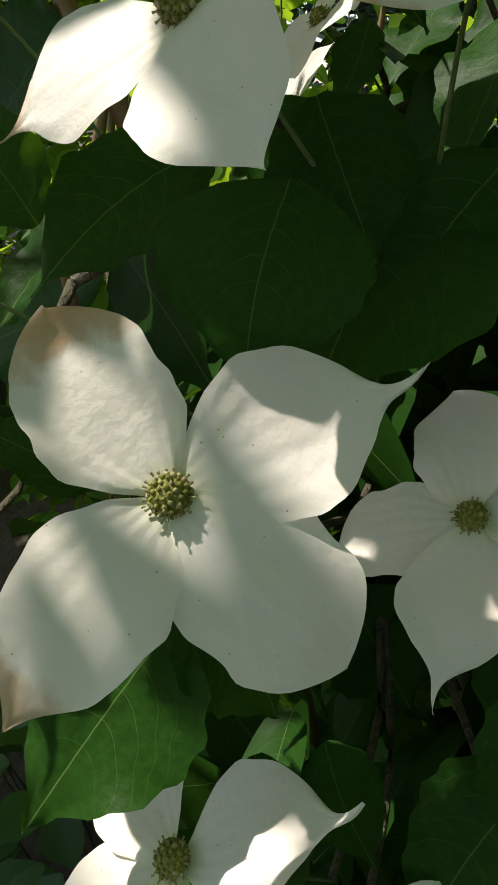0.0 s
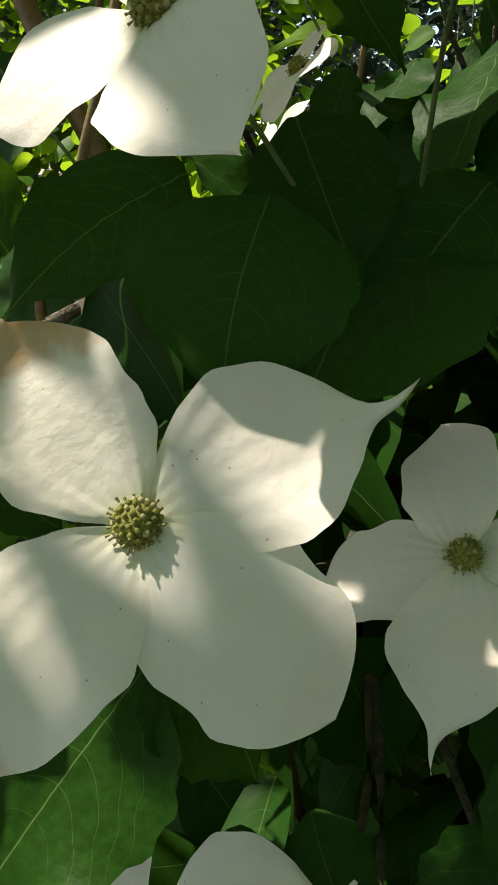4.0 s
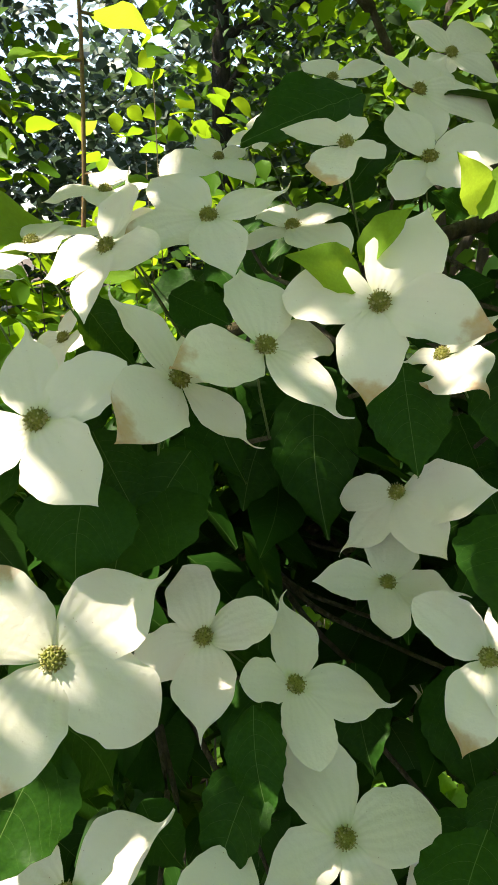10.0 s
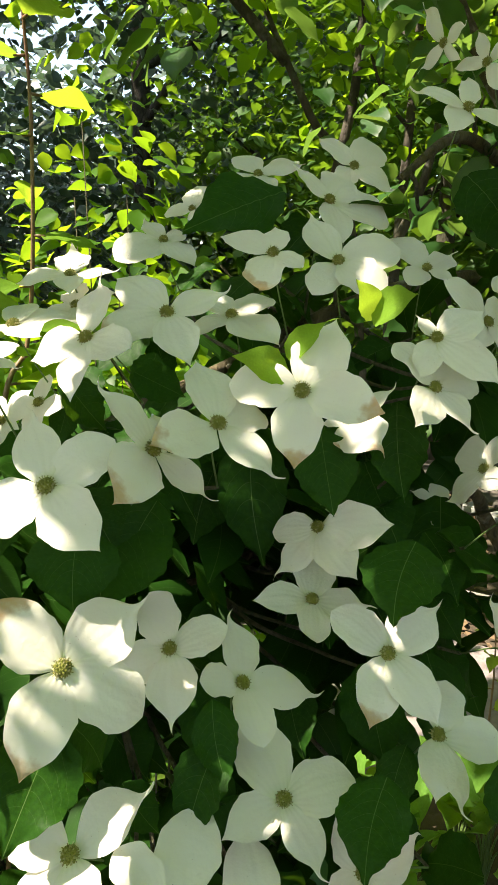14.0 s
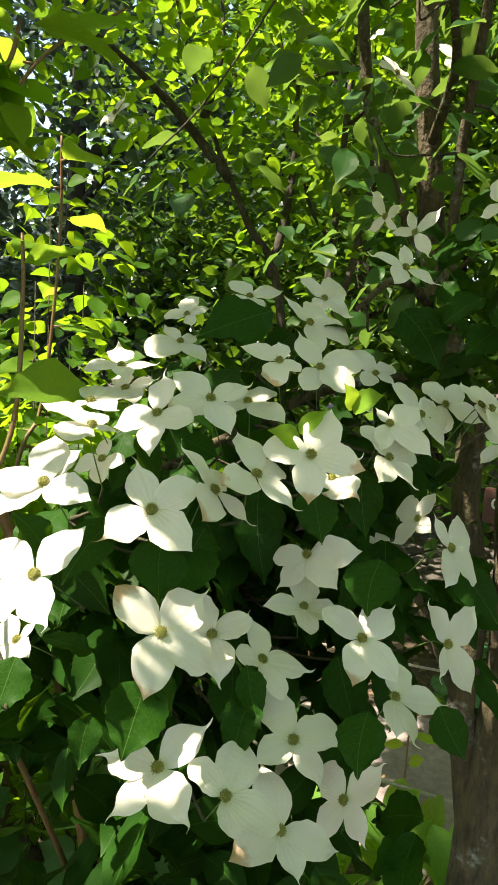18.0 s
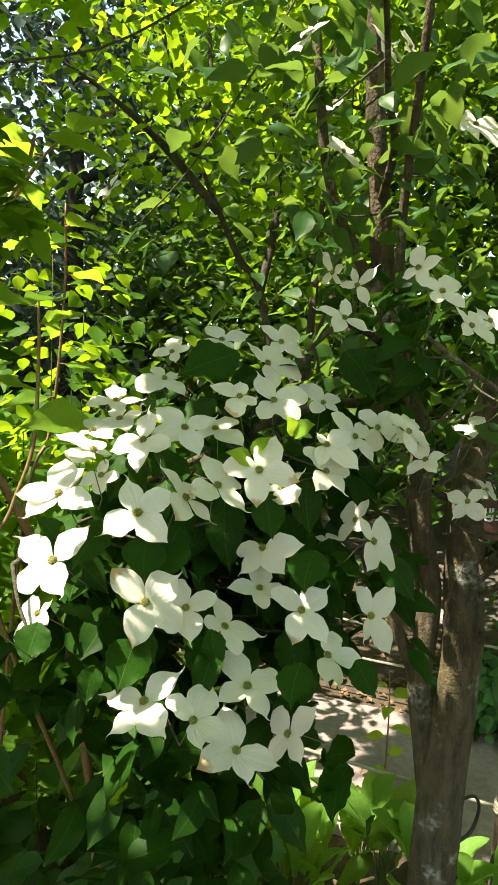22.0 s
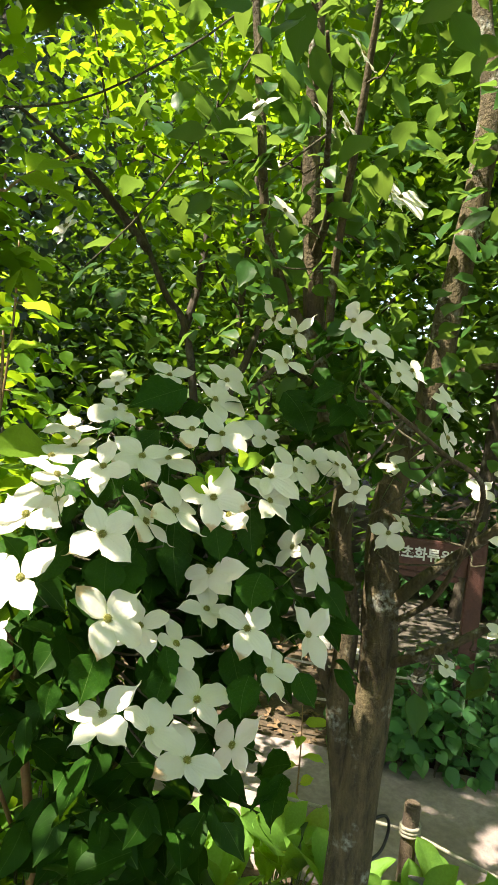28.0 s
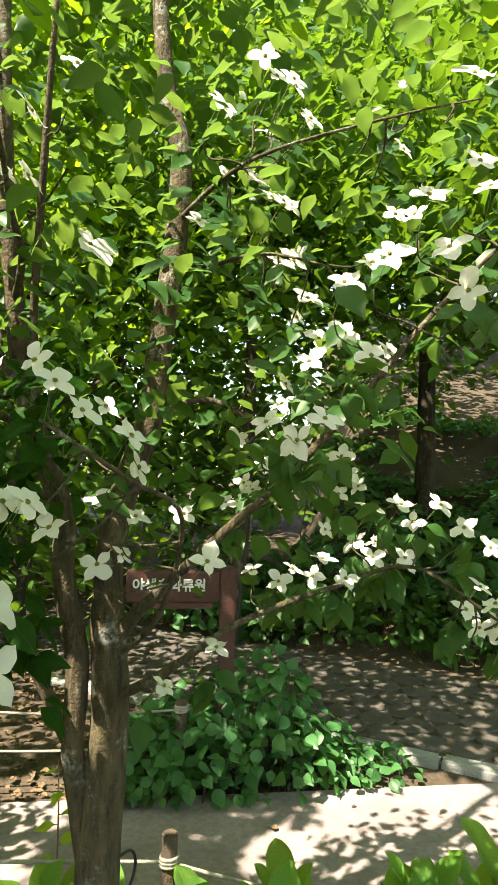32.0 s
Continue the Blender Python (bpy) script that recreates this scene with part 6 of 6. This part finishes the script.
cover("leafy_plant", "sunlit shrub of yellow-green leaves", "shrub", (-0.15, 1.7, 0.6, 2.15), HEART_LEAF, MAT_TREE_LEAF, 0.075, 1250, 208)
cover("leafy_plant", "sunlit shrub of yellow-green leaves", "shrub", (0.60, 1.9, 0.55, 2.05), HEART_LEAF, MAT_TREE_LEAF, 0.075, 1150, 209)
cover("leafy_plant", "sunlit clump of small green leaves behind the boughs", "shrub", (0.62, 1.35, 0.32, 0.80), HEART_LEAF, MAT_TREE_LEAF, 0.05, 520, 214)
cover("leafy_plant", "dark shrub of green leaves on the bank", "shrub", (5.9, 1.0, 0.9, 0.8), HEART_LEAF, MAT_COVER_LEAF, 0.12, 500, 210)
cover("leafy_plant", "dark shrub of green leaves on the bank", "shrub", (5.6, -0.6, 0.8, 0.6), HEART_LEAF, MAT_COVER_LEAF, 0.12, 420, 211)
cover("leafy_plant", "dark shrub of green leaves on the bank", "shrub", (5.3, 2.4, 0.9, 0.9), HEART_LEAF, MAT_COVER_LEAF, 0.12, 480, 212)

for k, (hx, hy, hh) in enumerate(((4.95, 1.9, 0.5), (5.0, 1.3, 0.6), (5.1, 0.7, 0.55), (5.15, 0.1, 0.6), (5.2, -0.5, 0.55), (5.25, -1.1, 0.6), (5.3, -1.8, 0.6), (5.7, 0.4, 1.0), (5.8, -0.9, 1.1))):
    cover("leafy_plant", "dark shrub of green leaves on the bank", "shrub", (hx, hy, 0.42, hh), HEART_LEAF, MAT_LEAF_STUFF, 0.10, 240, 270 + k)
for k, (hx, hy, hr, hh) in enumerate(((-1.3, 2.9, 0.9, 1.5), (-0.2, 3.3, 0.9, 1.5), (1.0, 3.6, 0.9, 1.3), (2.3, 4.4, 0.9, 1.2), (-2.5, 2.6, 1.0, 1.6), (4.9, 5.2, 1.0, 1.3), (6.6, 6.4, 1.2, 1.6), (0.9, 6.2, 1.3, 1.8), (-1.2, 6.6, 1.3, 1.8), (-3.2, 4.2, 1.2, 1.8))):
    cover("leafy_plant", "sunlit shrub of yellow-green leaves behind the dogwood", "shrub", (hx, hy, hr, hh), HEART_LEAF, MAT_TREE_LEAF, 0.13, 700, 220 + k)
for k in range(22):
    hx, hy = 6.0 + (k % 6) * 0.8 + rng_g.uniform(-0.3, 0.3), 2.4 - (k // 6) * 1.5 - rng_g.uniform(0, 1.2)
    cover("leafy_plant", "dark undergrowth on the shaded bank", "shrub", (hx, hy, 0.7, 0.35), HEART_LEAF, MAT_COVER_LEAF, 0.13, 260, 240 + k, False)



def sapling(at, line, leaves, seed, label):
    """A thin reddish stem with large backlit leaves in pairs."""
    rng = random.Random(seed)
    at = Vector(at)
    t = thing("sapling", label, "sapling", "saplings beside the walk", at)
    pts = smooth_path([Vector(p) - at for p in line], 8)
    v, f = tube(pts, [0.0045, 0.003, 0.0018], 7)
    part("stem", mesh_from("stem", v, f, MAT_REDSTEM), t)
    for k in range(leaves):
        p = pts[int((0.35 + 0.65 * k / leaves) * (len(pts) - 1))]
        a = k * 2.4 + rng.uniform(-0.5, 0.5)
        d = Vector((math.cos(a), math.sin(a), rng.uniform(-0.25, 0.35)))
        ln = rng.uniform(0.07, 0.115)
        part("leaf", rng.choice(YOUNG_LIT_LEAVES), t, basis(p + d * 0.012, d, Vector((rng.gauss(0, 0.3), rng.gauss(0, 0.3), 1)), (ln * 1.1, ln, ln)))
        v, f = tube([p, p + d * 0.016], [0.0022, 0.0018], 5)
        part("leaf_stalk", mesh_from("leaf_stalk", v, f, MAT_REDSTEM), t)


sapling((-0.00, 0.80, 0), [(-0.002, 0.802, 0.000), (0.048, 0.682, 1.157), (0.107, 0.702, 1.367), (0.127, 0.697, 1.605), (0.126, 0.695, 1.771)], 11, 61, "thin reddish sapling with large sunlit yellow-green leaves")
sapling((-0.35, 0.77, 0), [(-0.345, 0.772, 0.000), (-0.095, 0.672, 1.613), (-0.004, 0.628, 1.717), (0.064, 0.595, 1.829), (0.157, 0.559, 1.903)], 7, 62, "thin reddish sapling with large sunlit yellow-green leaves")
sapling((1.400, 0.927, 0), [(1.400, 0.927, -0.02), (1.400, 0.927, 0.280), (1.451, 0.980, 0.434)], 7, 71, "small seedling with yellow-green leaves beside the trunk")

# the sapling nearest to the walk: two stems, large leaves lit from above
near_at = Vector((0.04, 0.32, 0))
near_sapling = thing("sapling", "tall reddish-green sapling with long sunlit leaves beside the blossoms", "sapling", "saplings beside the walk", near_at)
for line, radii in (([(0.04, 0.32, -0.02), (0.05, 0.31, 0.7), (0.004, 0.327, 1.105), (-0.036, 0.357, 1.259), (-0.099, 0.389, 1.395), (-0.144, 0.436, 1.552), (-0.173, 0.468, 1.611), (-0.215, 0.50, 1.74)], [0.0075, 0.007, 0.0062, 0.0056, 0.005, 0.004]),
                    ([(-0.142, 0.435, 1.551), (-0.092, 0.423, 1.632), (-0.031, 0.431, 1.738), (-0.014, 0.440, 1.793)], [0.0036, 0.003, 0.0022]),
                    ([(0.03, 0.32, 0.85), (-0.094, 0.343, 1.210), (-0.070, 0.341, 1.308), (-0.042, 0.345, 1.390), (-0.029, 0.368, 1.510), (-0.028, 0.376, 1.570)], [0.0034, 0.003, 0.0026, 0.0018])):
    tube_part("stem", [Vector(p) - near_at for p in line], radii, MAT_REDSTEM, near_sapling, 8, 6, 0.04, 5)
LONG_LEAVES = [leaf_mesh("leaf", 80 + k, w, MAT_LEAF_YOUNG_LIT, 24, 8, d, f, 0.035) for k, (w, d, f) in enumerate(((0.20, 0.10, 0.25), (0.23, 0.16, 0.35)))]
# darker leaves of the same sapling, with shade put into their colour
DARK_LEAVES = [leaf_mesh("leaf", 90 + k, w, MAT_LEAF_SHADED, 24, 8, d, f, 0.035) for k, (w, d, f) in enumerate(((0.33, 0.10, 0.15), (0.36, 0.16, 0.20)))]
for k, (b, e, up, dark) in enumerate((((-0.028, 0.375, 1.562), (-0.155, 0.374, 1.587), (-0.25, -0.45, 0.85), 0), ((-0.197, 0.447, 1.837), (-0.085, 0.428, 1.778), (-0.1, 0.5, 0.8), 0), ((-0.072, 0.425, 1.665), (-0.160, 0.417, 1.673), (0.0, -0.2, 1.0), 0),
                                      ((-0.042, 0.435, 1.713), (-0.068, 0.438, 1.761), (-0.4, -0.8, 0.3), 1), ((-0.020, 0.443, 1.784), (-0.070, 0.446, 1.804), (-0.2, 0.6, 0.7), 0), ((-0.004, 0.431, 1.790), (0.089, 0.411, 1.787), (0.0, 0.1, 1.0), 0), ((-0.031, 0.360, 1.455), (-0.114, 0.376, 1.480), (-0.1, -0.2, 1.0), 0),
                                      ((-0.048, 0.386, 1.536), (-0.135, 0.412, 1.519), (0.0, 0.25, 1.0), 1), ((-0.048, 0.380, 1.498), (-0.128, 0.441, 1.495), (0.0, 0.3, 1.0), 1), ((-0.089, 0.376, 1.362), (-0.182, 0.398, 1.293), (-0.3, -0.75, 0.55), 1), ((-0.079, 0.350, 1.243), (-0.188, 0.387, 1.192), (-0.3, -0.75, 0.55), 1),
                                      ((-0.109, 0.399, 1.407), (-0.169, 0.413, 1.443), (-0.3, -0.6, 0.7), 0), ((-0.109, 0.398, 1.403), (-0.171, 0.404, 1.386), (-0.3, -0.5, 0.8), 0), ((-0.028, 0.371, 1.540), (0.024, 0.361, 1.565), (0.1, 0.5, 0.8), 0))):
    leaf_between(b, e, up, 1.0 if not dark else 1.1, (DARK_LEAVES if dark else LONG_LEAVES)[k % 2], "leaf", near_sapling, near_at)

plant_label = thing("plant_label", "small tilted grey-brown name plate on a thin stake", "plant label", at=(1.155, 0.307, 0))
plate = box("plate", (0, 0, 0.30), (0.10, 0.006, 0.06), MAT_LABEL, plant_label, -0.5, 0.002)
plate.rotation_euler = (0.5, 0.0, -0.9)
v, f = tube([Vector((0.004, 0.008, -0.04)), Vector((0.002, 0.006, 0.285))], [0.004], 6)
part("stake", mesh_from("stake", v, f, MAT_LABEL), plant_label)

# litter on the bare soil
rng_d = random.Random(15)
dead = leaf_mesh("leaf", 50, 0.3, MAT_LITTER, 3, 2, 0.2, 0.4, 0.1)
litter = []
for k in range(900):
    p = Vector((rng_d.uniform(1.2, 3.2), rng_d.uniform(0.2, 2.8), 0))
    s = (p - PATH_FAR).dot(PATH_OUT)
    if s < 0.02 and rng_d.random() < 0.94:
        continue
    litter.append(basis((p.x, p.y, 0.012 + (0.006 if s < 0.02 else -0.012)), Vector((rng_d.uniform(-1, 1), rng_d.uniform(-1, 1), 0.1)), Vector((rng_d.gauss(0, 0.3), rng_d.gauss(0, 0.3), 1)), (rng_d.uniform(0.03, 0.06),) * 3))
tagged(scatter("leaf_litter", dead, MAT_LITTER, litter, None), "dry brown leaves strewn over the soil", "leaf litter", kind="stuff")
